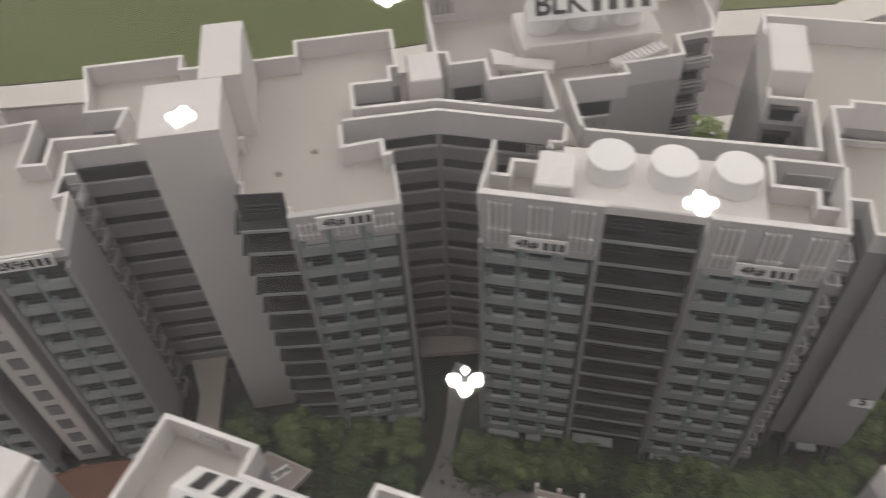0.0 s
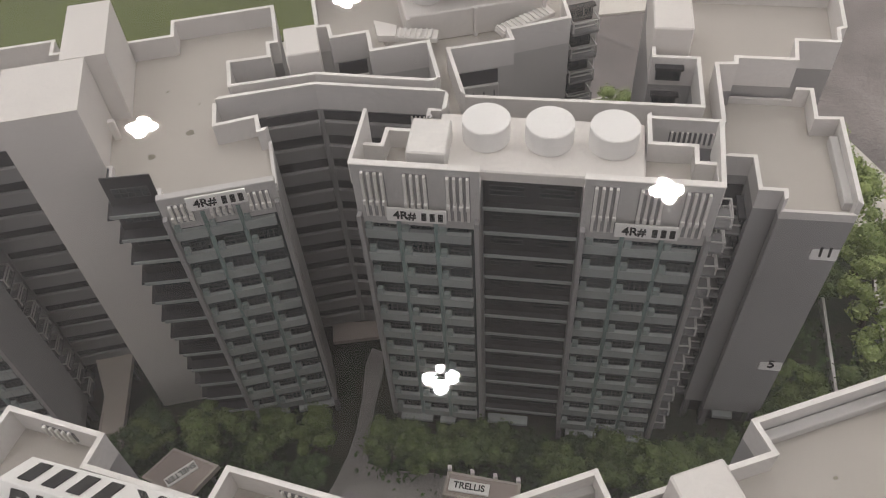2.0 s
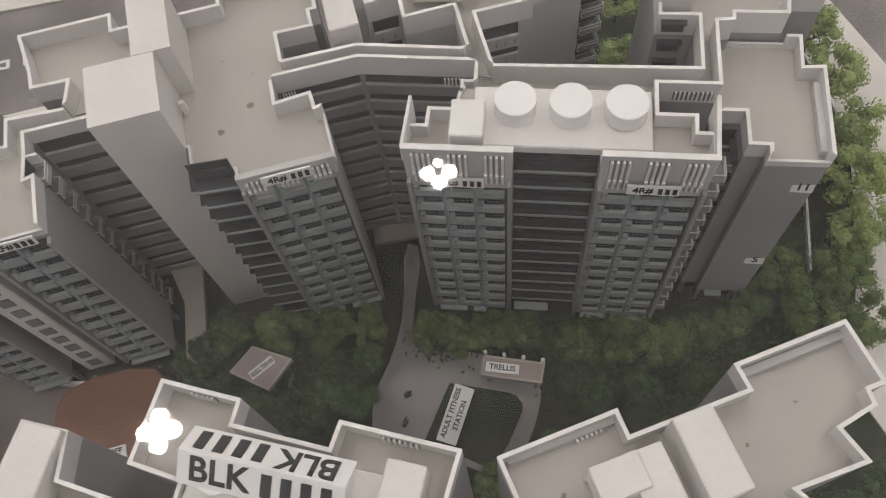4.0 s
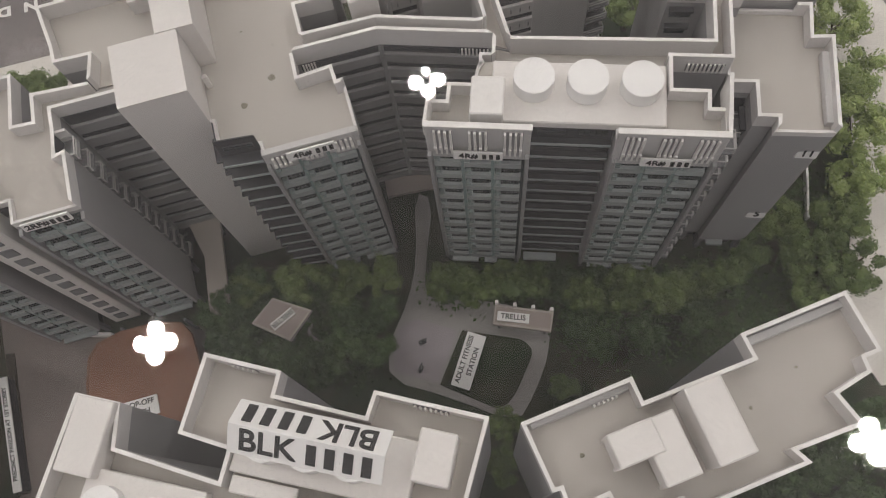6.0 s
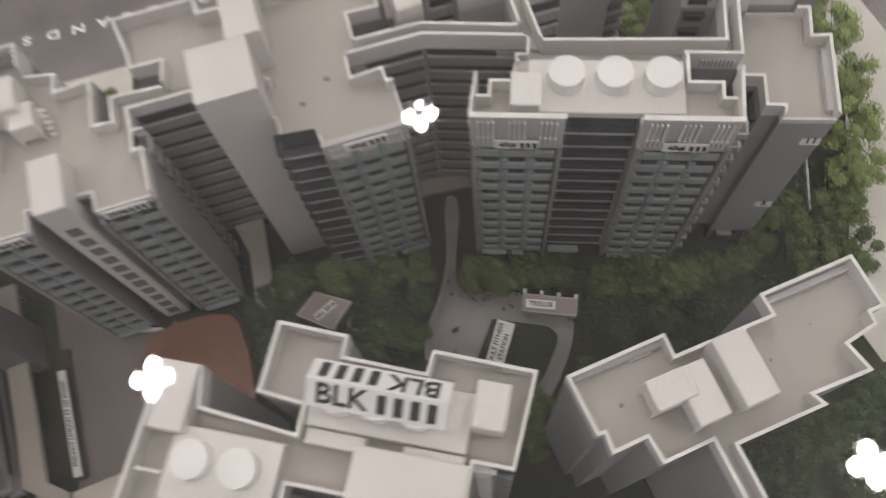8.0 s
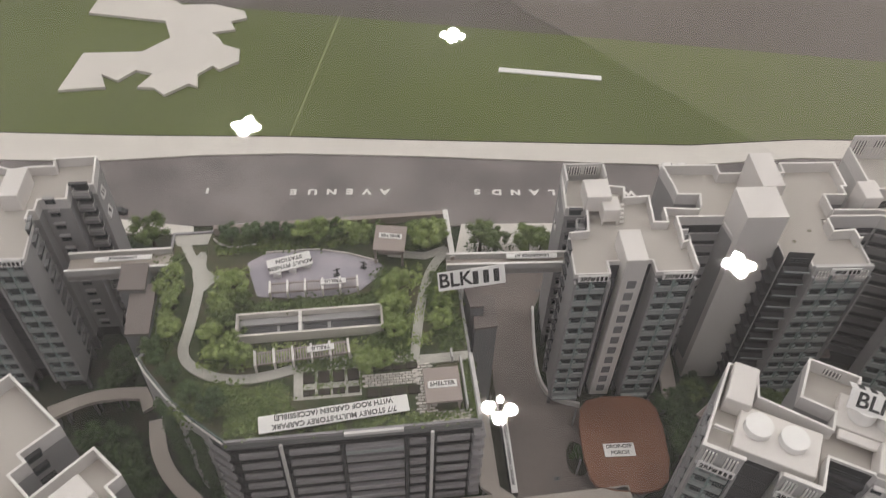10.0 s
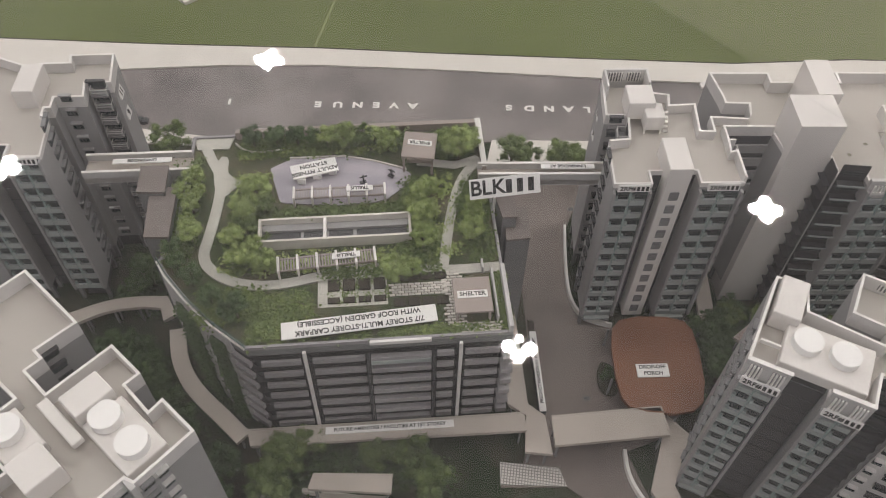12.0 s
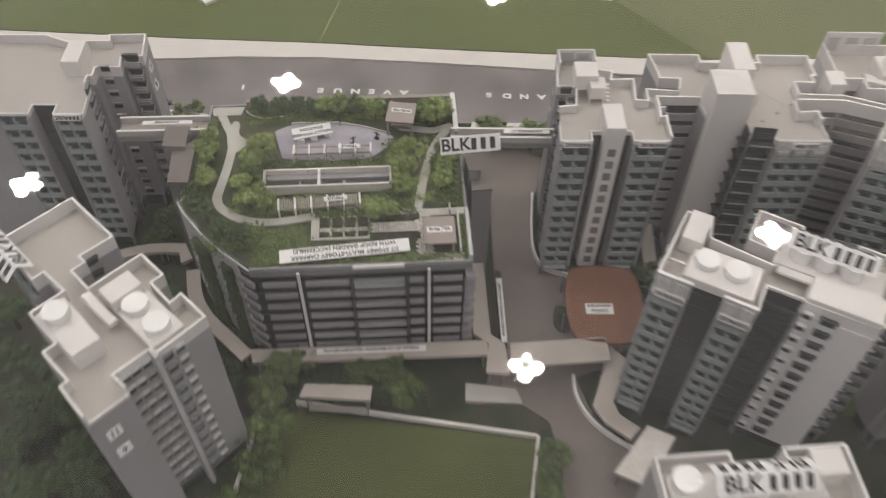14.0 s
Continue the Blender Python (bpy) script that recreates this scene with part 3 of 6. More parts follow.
def screen_front(t, a, b, z0, z1, groups, first, at=0.5):
    """The raised louvre screen on a front, with its label."""
    m, w = along(a, b)
    bm = box(B(), 0.0, w, -0.010, 0.012, z0, z1, 0.003)
    bm.transform(m)
    part("roof_screen", bm, PALE, t, "pale louvred roof screen")
    bm = box(B(), -0.004, w + 0.004, -0.014, 0.016, z1, z1 + 0.006, 0.002)
    bm.transform(m)
    part("screen_cap", bm, COPING, t)
    mm = [tuple((m @ Vector((x, 0.012, 0)))[:2]) for x in (0, w)]
    louvres(t, mm[0], mm[1], z0 + 0.05, z1 - 0.03, groups)
    unit_label(t, mm[0], mm[1], at, z0 + 0.095, first)


WING = thing("apartment_block", 0.16, 2.35, 0, -10, "grey model apartment block with three white roof tanks", "building", "model blocks")
front = [(0, 0), (0.48, 0), (0.48, 0.08), (0.86, 0.08), (0.86, 0), (1.34, 0), (1.34, 0.145), (1.265, 0.145), (1.268, 0.235), (1.10, 0.235), (1.10, 0.40), (0.24, 0.40), (0.215, 0.36), (0.195, 0.228), (0.092, 0.228), (0.088, 0.138), (0, 0.138)]
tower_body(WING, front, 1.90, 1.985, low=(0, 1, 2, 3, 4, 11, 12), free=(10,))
strip = [(0.281, 0.42), (1.11, 0.42), (1.11, 0.44), (1.395, 0.44), (1.393, 0.80), (1.472, 0.808), (1.475, 0.85), (1.72, 0.851), (1.735, 0.986), (1.91, 0.986), (1.92, 1.08), (1.95, 1.095), (1.97, 1.45), (1.13, 1.45), (1.123, 0.828), (1.306, 0.829), (1.307, 0.535), (0.365, 0.521), (0.281, 0.537)]
tower_body(WING, strip, 1.79, 1.92, free=(0, 17))
part("parapet", box(B(), 0.222, 0.278, 0.418, 0.432, 1.79, 1.92), PARAPET, WING)
part("parapet", box(B(), 0.222, 0.236, 0.365, 0.418, 1.79, 1.92), PARAPET, WING)
side = [(1.414, 0.391), (1.525, 0.391), (1.527, 0.215), (1.62, 0.215), (1.617, 0.168), (1.90, 0.172), (1.904, 0.661), (1.805, 0.655), (1.812, 0.836), (1.74, 0.836), (1.715, 0.838), (1.414, 0.838)]
tower_body(WING, side, 1.70, 1.79, low=(4, 9, 10, 11), lip=0.03)
part("inner_ledge", box(B(), 1.855, 1.89, 0.22, 0.60, 1.70, 1.745, 0.003), PALE, WING)
bays(WING, (0, 0), (0.48, 0), 3)
bays(WING, (0.86, 0), (1.34, 0), 3)
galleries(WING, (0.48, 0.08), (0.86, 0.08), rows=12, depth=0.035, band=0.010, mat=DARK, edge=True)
screen_front(WING, (0, 0), (0.48, 0), 1.70, 2.02, 3, "4R")
screen_front(WING, (0.86, 0), (1.34, 0), 1.70, 2.02, 3, "4R")
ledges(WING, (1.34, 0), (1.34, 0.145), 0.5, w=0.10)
galleries(WING, (1.414, 0.391), (1.525, 0.391), rows=10, mat=MID, windows=False)
hoods(WING, (1.525, 0.391), (1.527, 0.215), 0.5, rows=10, w=0.11, mat=DARK)
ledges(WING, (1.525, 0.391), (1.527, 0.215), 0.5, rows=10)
roof_box("platform", WING, 0.29, 1.08, 0.06, 0.37, 1.90, 1.955)
roof_box("lift_house", WING, 0.20, 0.35, 0.05, 0.24, 1.90, 2.04, COPING)
for x in (0.48, 0.72, 0.96):
    tank(WING, x, 0.245, 0.092, 1.955, 2.05)
roof_box("roof_room", WING, 1.12, 1.285, 0.90, 1.245, 1.79, 2.02)
for pts, rise in (([(-0.008, 0.0), (0.006, 0.0), (0.034, 0.21), (0.02, 0.21)], 0.36), ([(1.327, 0.0), (1.345, 0.0), (1.345, 0.27), (1.327, 0.27)], 0.22)):
    bm = prism(B(), pts, 1.905, 2.02)
    for v in bm.verts:
        if v.co.z > 2.0:
            v.co.z += v.co.y * rise
    part("end_screen", bm, COPING, WING, "sloping white end screen")
hoods(WING, (1.123, 0.828), (1.306, 0.829), 0.42, w=0.10, mat=DARK)


def wall_sign(text, x, y, z, rz):
    c, turn = card("storey_sign", 0.105, 0.085, x, y, z, rz, "small white storey number card on a grey wall", [text], 0.07, 78, category="sign")


def on_wing(t, u, v):
    p = t.matrix_basis @ Vector((u * K, v * K, 0))
    return p.x / K, p.y / K


for text, z in (("11", 1.51), ("5", 0.665)):
    x, y = on_wing(WING, 1.845, 0.168)
    wall_sign(text, x, y, z, -10)

vent_slots(WING, (1.11, 0.44), (1.395, 0.44), 0.60, 1.80, 1.86, 9, 0.02)

# ---- the wing beside it, with the tall stair tower ----
BEND = thing("apartment_block", -0.16, 2.45, 0, 9, "grey model apartment block with a tall white stair tower", "building", "model blocks")
main = [(-0.46, 0), (0.005, 0), (0.0, 0.255), (-0.032, 0.25), (-0.037, 0.34), (-0.208, 0.327), (-0.205, 0.457), (-0.20, 0.54), (-0.139, 0.54), (-0.139, 0.72), (0.04, 0.715), (0.04, 0.815), (0.078, 0.815), (0.078, 1.11), (-0.40, 1.11), (-0.40, 0.995), (-0.93, 0.995), (-0.93, 1.10), (-1.40, 1.10), (-1.355, 0.845), (-1.35, 0.75), (-1.17, 0.743), (-1.195, 0.61), (-1.02, 0.605), (-1.02, 0.50), (-0.98, 0.27), (-0.66, 0.25), (-0.66, 0.09), (-0.46, 0.07)]
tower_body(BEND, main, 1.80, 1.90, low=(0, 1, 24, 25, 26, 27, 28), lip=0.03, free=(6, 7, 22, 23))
link = [(-0.205, 0.457), (0.213, 0.452), (0.741, 0.267), (0.72, 0.363), (0.686, 0.367), (0.226, 0.531), (-0.139, 0.54), (-0.20, 0.54)]
tower_body(BEND, link, 1.80, 1.92, free=(2, 6, 7))
part("entrance_canopy", prism(B(), [(0.02, 0.33), (0.40, 0.30), (0.42, 0.40), (0.03, 0.46)], 0.17, 0.20), SHED, BEND, "beige canopy at the foot of the link")
bays(BEND, (-0.46, 0), (0, 0), 3, rows=11)
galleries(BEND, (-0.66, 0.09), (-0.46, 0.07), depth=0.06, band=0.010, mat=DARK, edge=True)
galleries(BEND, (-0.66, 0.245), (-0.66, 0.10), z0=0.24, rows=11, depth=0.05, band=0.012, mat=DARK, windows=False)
galleries(BEND, (-0.195, 0.457), (0.205, 0.452), z0=0.221, rows=11, band=0.078, depth=0.022, mat=GALLERYBAND, windows=False, slots=4, top=-0.004)
galleries(BEND, (0.225, 0.448), (0.72, 0.274), z0=0.221, rows=11, band=0.078, depth=0.022, mat=GALLERYBAND, windows=False, slots=4, top=-0.004)
vent_slots(BEND, (0.213, 0.452), (0.741, 0.267), 0.84, 1.70, 1.78, 8, 0.018)
vent_slots(BEND, (-0.205, 0.457), (0.213, 0.452), 0.13, 1.70, 1.78, 5, 0.014)
m122 = (-0.46, 0), (0, 0)
bm = box(B(), 0.0, 0.46, -0.02, 0.012, 1.68, 1.86, 0.003)
bm.transform(along(*m122)[0])
part("roof_screen", bm, PALE, BEND)
louvres(BEND, (-0.46, -0.012), (0, -0.012), 1.72, 1.82, 3)
unit_label(BEND, (-0.46, -0.012), (0, -0.012), 0.5, 1.838, "4R")
part("stair_tower", prism(B(), [(-0.99, 0.25), (-0.67, 0.25), (-0.67, 0.58), (-0.99, 0.58)], 0.0, 2.14), WHITE, BEND, "tall white stair tower")
part("lift_tower", prism(B(), [(-0.77, 0.584), (-0.59, 0.584), (-0.59, 0.97), (-0.77, 0.97)], 1.70, 2.14), WHITE, BEND, "white lift tower")

for k, (x, y, r) in enumerate(((-0.50, 0.31, 0.018), (-0.34, 0.42, 0.020), (-0.44, 0.72, 0.008), (-0.30, 0.60, 0.006), (-0.62, 0.62, 0.010))):
    smudge(BEND, x, y, 1.80, r, k)
part("prop", prism(B(), [(-0.655, 0.45), (-0.63, 0.45), (-0.63, 0.47), (-0.655, 0.47)], 1.80, 1.90), WHITE, BEND)

# ---- rear block with the standing sign ----
REAR = thing("apartment_block", -0.16, 2.45, 0, 9, "grey model apartment block with a roof sign", "building", "model blocks")
back = [(0.256, 0.85), (0.306, 0.845), (0.311, 0.753), (0.474, 0.755), (0.472, 0.614), (0.725, 0.614), (0.722, 0.363), (0.741, 0.267), (0.815, 0.226), (0.814, 0.539), (1.10, 0.535), (1.10, 0.61), (1.385, 0.625), (1.40, 0.765), (1.57, 0.775), (1.61, 0.87), (1.64, 1.22), (0.26, 1.28)]
tower_body(REAR, back, 1.80, 1.92, wall=PALE, free=(6, 7))
roof_box("lift_house", REAR, 0.115, 0.26, 0.585, 0.785, 0.14, 1.99, WHITE)
roof_box("platform", REAR, 0.66, 1.32, 0.78, 1.06, 1.80, 1.95)
part("stair_landing", prism(B(), [(0.522, 0.745), (0.60, 0.722), (0.62, 0.80), (0.522, 0.865)], 1.87, 1.905), WHITE, REAR)
rib = mesh_of(box(B(), -0.005, 0.005, -0.033, 0.033, 0, 0.008, 0.002), COPING)
for name, x0, y0, turn, length in (("roof_stair", 0.61, 0.755, -18.5, 0.19), ("roof_stair", 1.06, 0.652, 21.0, 0.29)):
    m = pose(x0, y0, 0, 0, 0, turn)
    bm = box(B(), 0, length, -0.036, 0.036, 1.872, 1.898, 0.003)
    bm.transform(m)
    part(name, bm, WHITE, REAR, "white ribbed roof stair")
    for i in range(int(length / 0.0245)):
        place("rib", rib, REAR, m @ Matrix.Translation((0.012 + i * 0.0245, 0, 1.897)))
for x in (0.67, 0.98, 1.30):
    part("leg", box(B(), x - 0.008, x + 0.008, 0.762, 0.779, 1.80, 1.95), WHITE, REAR)
for x, y in ((0.74, 0.715), (0.56, 0.79), (1.16, 0.70)):
    part("leg", box(B(), x - 0.007, x + 0.007, y - 0.007, y + 0.007, 1.80, 1.875), WHITE, REAR)
for x in (0.78, 0.98, 1.18):
    tank(REAR, x, 0.93, 0.085, 1.95, 2.06)
hoods(REAR, (1.40, 0.765), (1.57, 0.775), 0.42, w=0.12, mat=DARK)
for x0, x1, y0, y1 in ((0.262, 0.78, 1.262, 1.28), (1.22, 1.635, 1.215, 1.233), (1.617, 1.637, 0.90, 1.215)):
    part("back_screen", box(B(), x0, x1, y0, y1, 1.80, 2.05, 0.003), PARAPET, REAR, "raised pale back screen")
for at in (0.16, 0.50, 0.84):
    vent_slots(REAR, (0.27, 1.262), (0.77, 1.262), at, 1.85, 2.0, 4, 0.026)
for at in (0.3, 0.7):
    vent_slots(REAR, (1.23, 1.215), (1.61, 1.215), at, 1.85, 2.0, 4, 0.026)
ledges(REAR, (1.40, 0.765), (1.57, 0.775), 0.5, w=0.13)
galleries(REAR, (0.835, 0.539), (1.03, 0.536), rows=11, band=0.088, depth=0.02, mat=PALE, windows=False, slots=4, top=0.02)
galleries(REAR, (0.325, 0.753), (0.465, 0.755), rows=11, band=0.088, depth=0.02, mat=PALE, windows=False, slots=2, top=0.02)

# ---- point block beside the drive ----
POINT = thing("apartment_block", -2.42, 2.08, 0, 10, "grey model point block with two glazed bays", "building", "model blocks")
pts = [(0, 0), (0.28, 0), (0.28, 0.12), (0.62, 0.12), (0.62, 0), (0.94, 0), (0.94, 0.275), (0.892, 0.262), (0.903, 0.385), (0.903, 0.513), (1.28, 0.505), (1.28, 0.60), (1.10, 0.60), (0.815, 0.625), (0.808, 0.47), (0.71, 0.478), (0.734, 0.765), (0.535, 0.755), (0.555, 0.87), (0.40, 0.90), (0.40, 1.06), (0.065, 1.06), (0.045, 0.86), (0.03, 0.645), (0.193, 0.638), (0.165, 0.40), (0.015, 0.385)]
tower_body(POINT, pts, 1.80, 1.88, low=(0, 1, 2, 3, 4, 26), lip=0.03, free=(10, 11))
part("parapet", box(B(), 0.905, 0.955, 0.375, 0.389, 1.79, 1.88), PARAPET, POINT)
bays(POINT, (0, 0), (0.28, 0), 2, rows=11)
bays(POINT, (0.62, 0), (0.94, 0), 2, rows=11)
for a, b in (((0.0, 0), (0.28, 0)), ((0.62, 0), (0.94, 0))):
    unit_label(POINT, a, b, 0.5, 1.815, "2RF")
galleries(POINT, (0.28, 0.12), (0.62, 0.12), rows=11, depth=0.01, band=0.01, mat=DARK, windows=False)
roof_box("stair_tower", POINT, 0.37, 0.54, 0.0, 0.32, 0.14, 1.97)
me = shared(("stairslot",), hbox(-0.034, 0.034, -0.004, 0.004, 0, 0.085), MID)
for k in range(11):
    place("opening", me, POINT, Matrix.Translation((0.455, -0.002, BASE + H * k + 0.03)))
galleries(POINT, (0.91, 0.513), (1.28, 0.505), rows=11, band=0.085, depth=0.02, mat=GREY, windows=False, top=0.022)
ledges(POINT, (0.892, 0.262), (0.903, 0.385), 0.5, w=0.10)
ledges(POINT, (0.193, 0.638), (0.165, 0.40), 0.5)
hoods(POINT, (0.03, 0.645), (0.193, 0.638), 0.5, w=0.09, mat=DARK)
hoods(POINT, (0.015, 0.385), (0, 0), 0.35, mat=DARK)
roof_box("lift_house", POINT, 0.18, 0.38, 0.62, 0.83, 1.86, 2.02)
roof_box("lift_house", POINT, 0.30, 0.44, 0.52, 0.68, 1.84, 1.97)
for x0, x1, y0, y1 in ((0.062, 0.403, 1.046, 1.063), (0.062, 0.079, 0.86, 1.046), (0.386, 0.403, 0.90, 1.046)):
    part("back_screen", box(B(), x0, x1, y0, y1, 1.80, 1.98, 0.003), PARAPET, POINT, "raised pale back screen")
vent_slots(POINT, (0.079, 1.046), (0.386, 1.046), 0.27, 1.87, 1.95, 5, 0.022)
vent_slots(POINT, (0.079, 1.046), (0.386, 1.046), 0.73, 1.87, 1.95, 5, 0.022)
for x, y in ((0.19, 0.64), (0.36, 0.82), (0.31, 0.53), (0.43, 0.53), (0.43, 0.66)):
    part("leg", box(B(), x - 0.006, x + 0.006, y - 0.006, y + 0.006, 1.80, 1.87), WHITE, POINT)
rung = mesh_of(box(B(), -0.014, 0.020, -0.010, 0.010, 0, 0.008), COPING)
for i in range(5):
    place("stair_tread", rung, POINT, Matrix.Translation((0.468, 0.54 + i * 0.022, 1.815 + i * 0.026)))

# ---- far point block ----
FAR = thing("apartment_block", -6.52, 1.73, 0, 10, "grey model point block with glazed bays", "building", "model blocks")
pts = [(-1.3, 0), (-0.47, 0), (-0.47, 0.12), (-0.27, 0.12), (-0.27, 0), (0, 0), (-0.03, 0.36), (-0.06, 0.37), (-0.06, 0.445), (-0.014, 0.445), (-0.02, 0.56), (0.20, 0.565), (0.178, 0.72), (0.37, 0.726), (0.325, 1.07), (-0.02, 1.055), (0.0, 0.965), (-0.197, 0.96), (-0.33, 0.93), (-0.6, 1.05), (-1.3, 1.05)]
tower_body(FAR, pts, 1.76, 1.85, low=(0, 1, 2, 3, 4, 5), lip=0.03)
bays(FAR, (-0.27, 0), (0, 0), 2, rows=11)
bays(FAR, (-0.75, 0), (-0.47, 0), 2, rows=11)
galleries(FAR, (-0.47, 0.12), (-0.27, 0.12), rows=11, depth=0.01, band=0.01, mat=DARK, windows=False)
unit_label(FAR, (-0.27, 0), (0, 0), 0.5, 1.775, "2RF")
hoods(FAR, (0, 0), (-0.03, 0.36), 0.7, w=0.07, mat=MID)
hoods(FAR, (0, 0), (-0.03, 0.36), 0.92, w=0.05, mat=MID)
hoods(FAR, (-0.02, 0.56), (0.20, 0.565), 0.4, w=0.075, mat=GREY)
hoods(FAR, (0.178, 0.72), (0.37, 0.726), 0.42, w=0.12, mat=DARK)
ledges(FAR, (0.178, 0.72), (0.37, 0.726), 0.5, w=0.13)
roof_box("lift_house", FAR, -0.31, -0.15, 0.54, 0.86, 1.73, 1.93)

for t, u, v, turn in ((FAR, 0.362, 0.86, 103), (POINT, 0.052, 0.93, -85)):
    for text, z in (("11", 1.64), ("9", 1.42)):
        x, y = on_wing(t, u, v)
        wall_sign(text, x, y, z, turn)

# ---- block with the two tanks and the label sign ----
TWIN = thing("apartment_block", -1.41, 1.34, 0, -18, "grey model apartment block with white roof tanks", "building", "model blocks")
pts = [(-0.02, -0.67), (0.24, -0.67), (0.24, -0.58), (0.47, -0.58), (0.47, -0.67), (0.71, -0.67), (0.71, -0.44), (0.97, -0.44), (0.99, -0.46), (1.50, -0.45), (1.50, -0.20), (1.68, -0.20), (1.71, 0.25), (1.23, 0.26), (1.22, 0.15), (0.83, 0.16), (0.83, 0.26), (0.49, 0.27), (0.48, -0.07), (0.70, -0.09), (0.70, -0.22), (0.24, -0.18), (0.20, 0.0), (0, 0)]
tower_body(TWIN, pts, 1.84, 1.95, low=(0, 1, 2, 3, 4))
bays(TWIN, (-0.02, -0.67), (0.24, -0.67), 2, rows=11)
bays(TWIN, (0.47, -0.67), (0.71, -0.67), 2, rows=11)
screen_front(TWIN, (-0.02, -0.67), (0.24, -0.67), 1.68, 1.95, 2, "2RF")
screen_front(TWIN, (0.47, -0.67), (0.71, -0.67), 1.68, 1.95, 2, "2RF")
galleries(TWIN, (0.24, -0.58), (0.47, -0.58), rows=12, depth=0.01, band=0.01, mat=DARK, windows=False)
galleries(TWIN, (0.71, -0.44), (0.97, -0.44), rows=12, band=0.05, mat=DARK)
part("side_panel", box(B(), 0.995, 1.498, -0.468, -0.452, BASE, 1.84), PARAPET, TWIN, "pale end wall panel")
hoods(TWIN, (0.995, -0.468), (1.498, -0.468), 0.07, w=0.055, mat=PARAPET)
hoods(TWIN, (0.995, -0.468), (1.498, -0.468), 0.36, w=0.10, mat=PALE)
hoods(TWIN, (1.50, -0.20), (1.68, -0.20), 0.3, w=0.085, mat=PARAPET)
galleries(TWIN, (1.58, -0.20), (1.68, -0.20), rows=12, band=0.05, mat=MID, windows=False)
hoods(TWIN, (0.0, 0.0), (-0.02, -0.67), 0.8, w=0.07, mat=MID)
hoods(TWIN, (0.0, 0.0), (-0.02, -0.67), 0.55, w=0.07, mat=MID)
roof_box("lift_house", TWIN, 0.035, 0.20, -0.315, -0.005, 1.84, 2.0)
roof_box("platform", TWIN, 0.15, 0.66, -0.60, -0.27, 1.84, 1.93)
for x in (0.27, 0.49):
    tank(TWIN, x, -0.415, 0.088, 1.93, 1.99)
roof_box("roof_room", TWIN, 0.98, 1.49, -0.45, -0.22, 1.84, 2.0)
roof_box("platform", TWIN, 0.72, 1.46, -0.17, 0.10, 1.84, 1.93)
roof_box("walk_slab", TWIN, 0.74, 1.02, -0.25, -0.18, 1.90, 1.93)
roof_box("walk_slab", TWIN, 1.18, 1.46, -0.26, -0.18, 1.90, 1.93)
roof_box("lift_house", TWIN, 1.46, 1.61, -0.06, 0.15, 1.84, 2.04)
for x in (0.86, 1.04, 1.22):
    tank(TWIN, x, -0.03, 0.085, 1.93, 2.05)

vent_slots(TWIN, (1.25, 0.245), (1.69, 0.235), 0.5, 1.87, 1.92, 7, 0.022)
vent_slots(TWIN, (0.51, 0.255), (0.81, 0.245), 0.5, 1.87, 1.92, 5, 0.022)
part("beam", box(B(), 0.02, 0.14, -0.50, -0.485, 1.90, 1.93), COPING, TWIN)

# ---- block with the stepped roof rooms ----
STEP = thing("apartment_block", 0.42, 1.03, 0, 15.5, "grey model apartment block with stepped white roof rooms", "building", "model blocks")
pts = [(0.005, -0.308), (0.038, -0.312), (0.033, -0.404), (0.201, -0.40), (0.215, -0.527), (0.457, -0.521), (0.46, -1.3), (0.55, -1.3), (0.546, -0.577), (0.985, -0.576), (0.957, -0.515), (1.246, -0.522), (1.213, -0.378), (1.376, -0.351), (1.383, -0.29), (1.456, -0.29), (1.45, -0.018), (0.97, -0.018), (0.972, -0.124), (0.485, -0.12), (0.485, -0.012), (-0.005, -0.015)]
tower_body(STEP, pts, 1.82, 1.92)
roof_box("roof_room", STEP, 0.62, 0.78, -0.46, -0.14, 1.82, 2.05)
roof_box("raised_room", STEP, 0.27, 0.46, -0.33, -0.19, 1.90, 2.05)
roof_box("raised_room", STEP, 0.405, 0.555, -0.455, -0.192, 1.90, 2.035)
for x, y in ((0.28, -0.20), (0.28, -0.32), (0.42, -0.45), (0.54, -0.45), (0.54, -0.22)):
    part("leg", box(B(), x - 0.007, x + 0.007, y - 0.007, y + 0.007, 1.82, 1.905), WHITE, STEP)
part("inner_ledge", box(B(), 0.03, 0.47, -0.05, -0.016, 1.82, 1.86, 0.003), PALE, STEP)
part("inner_ledge", box(B(), 1.00, 1.45, -0.07, -0.036, 1.82, 1.86, 0.003), PALE, STEP)
vent_slots(STEP, (0.02, -0.05), (0.47, -0.05), 0.75, 1.825, 1.855, 6, 0.02)
for k, (x, y, r) in enumerate(((0.18, -0.22, 0.012), (0.90, -0.30, 0.010), (1.15, -0.22, 0.008))):
    smudge(STEP, x, y, 1.82, r, 20 + k)

# ---- corner block ----
CORNER = thing("apartment_block", -5.51, -0.87, 0, -34, "grey model apartment block with paired roof tanks", "building", "model blocks")
pts = [(0.10, 0.02), (0.41, 0.01), (0.41, 0.32), (0.28, 0.31), (0.28, 0.58), (0.34, 0.60), (0.33, 1.0), (0.04, 1.0), (0.05, 0.90), (-0.18, 0.91), (-0.18, 1.01), (-0.46, 1.01), (-0.46, 0.58), (-0.67, 0.58), (-0.67, 0.69), (-0.75, 0.69), (-0.74, 0.96), (-1.31, 0.96), (-1.31, 0.36), (-0.80, 0.34), (-0.80, 0.43), (-0.56, 0.44), (-0.56, 0.18), (-0.21, 0.18), (-0.21, 0.08), (0.10, 0.08)]
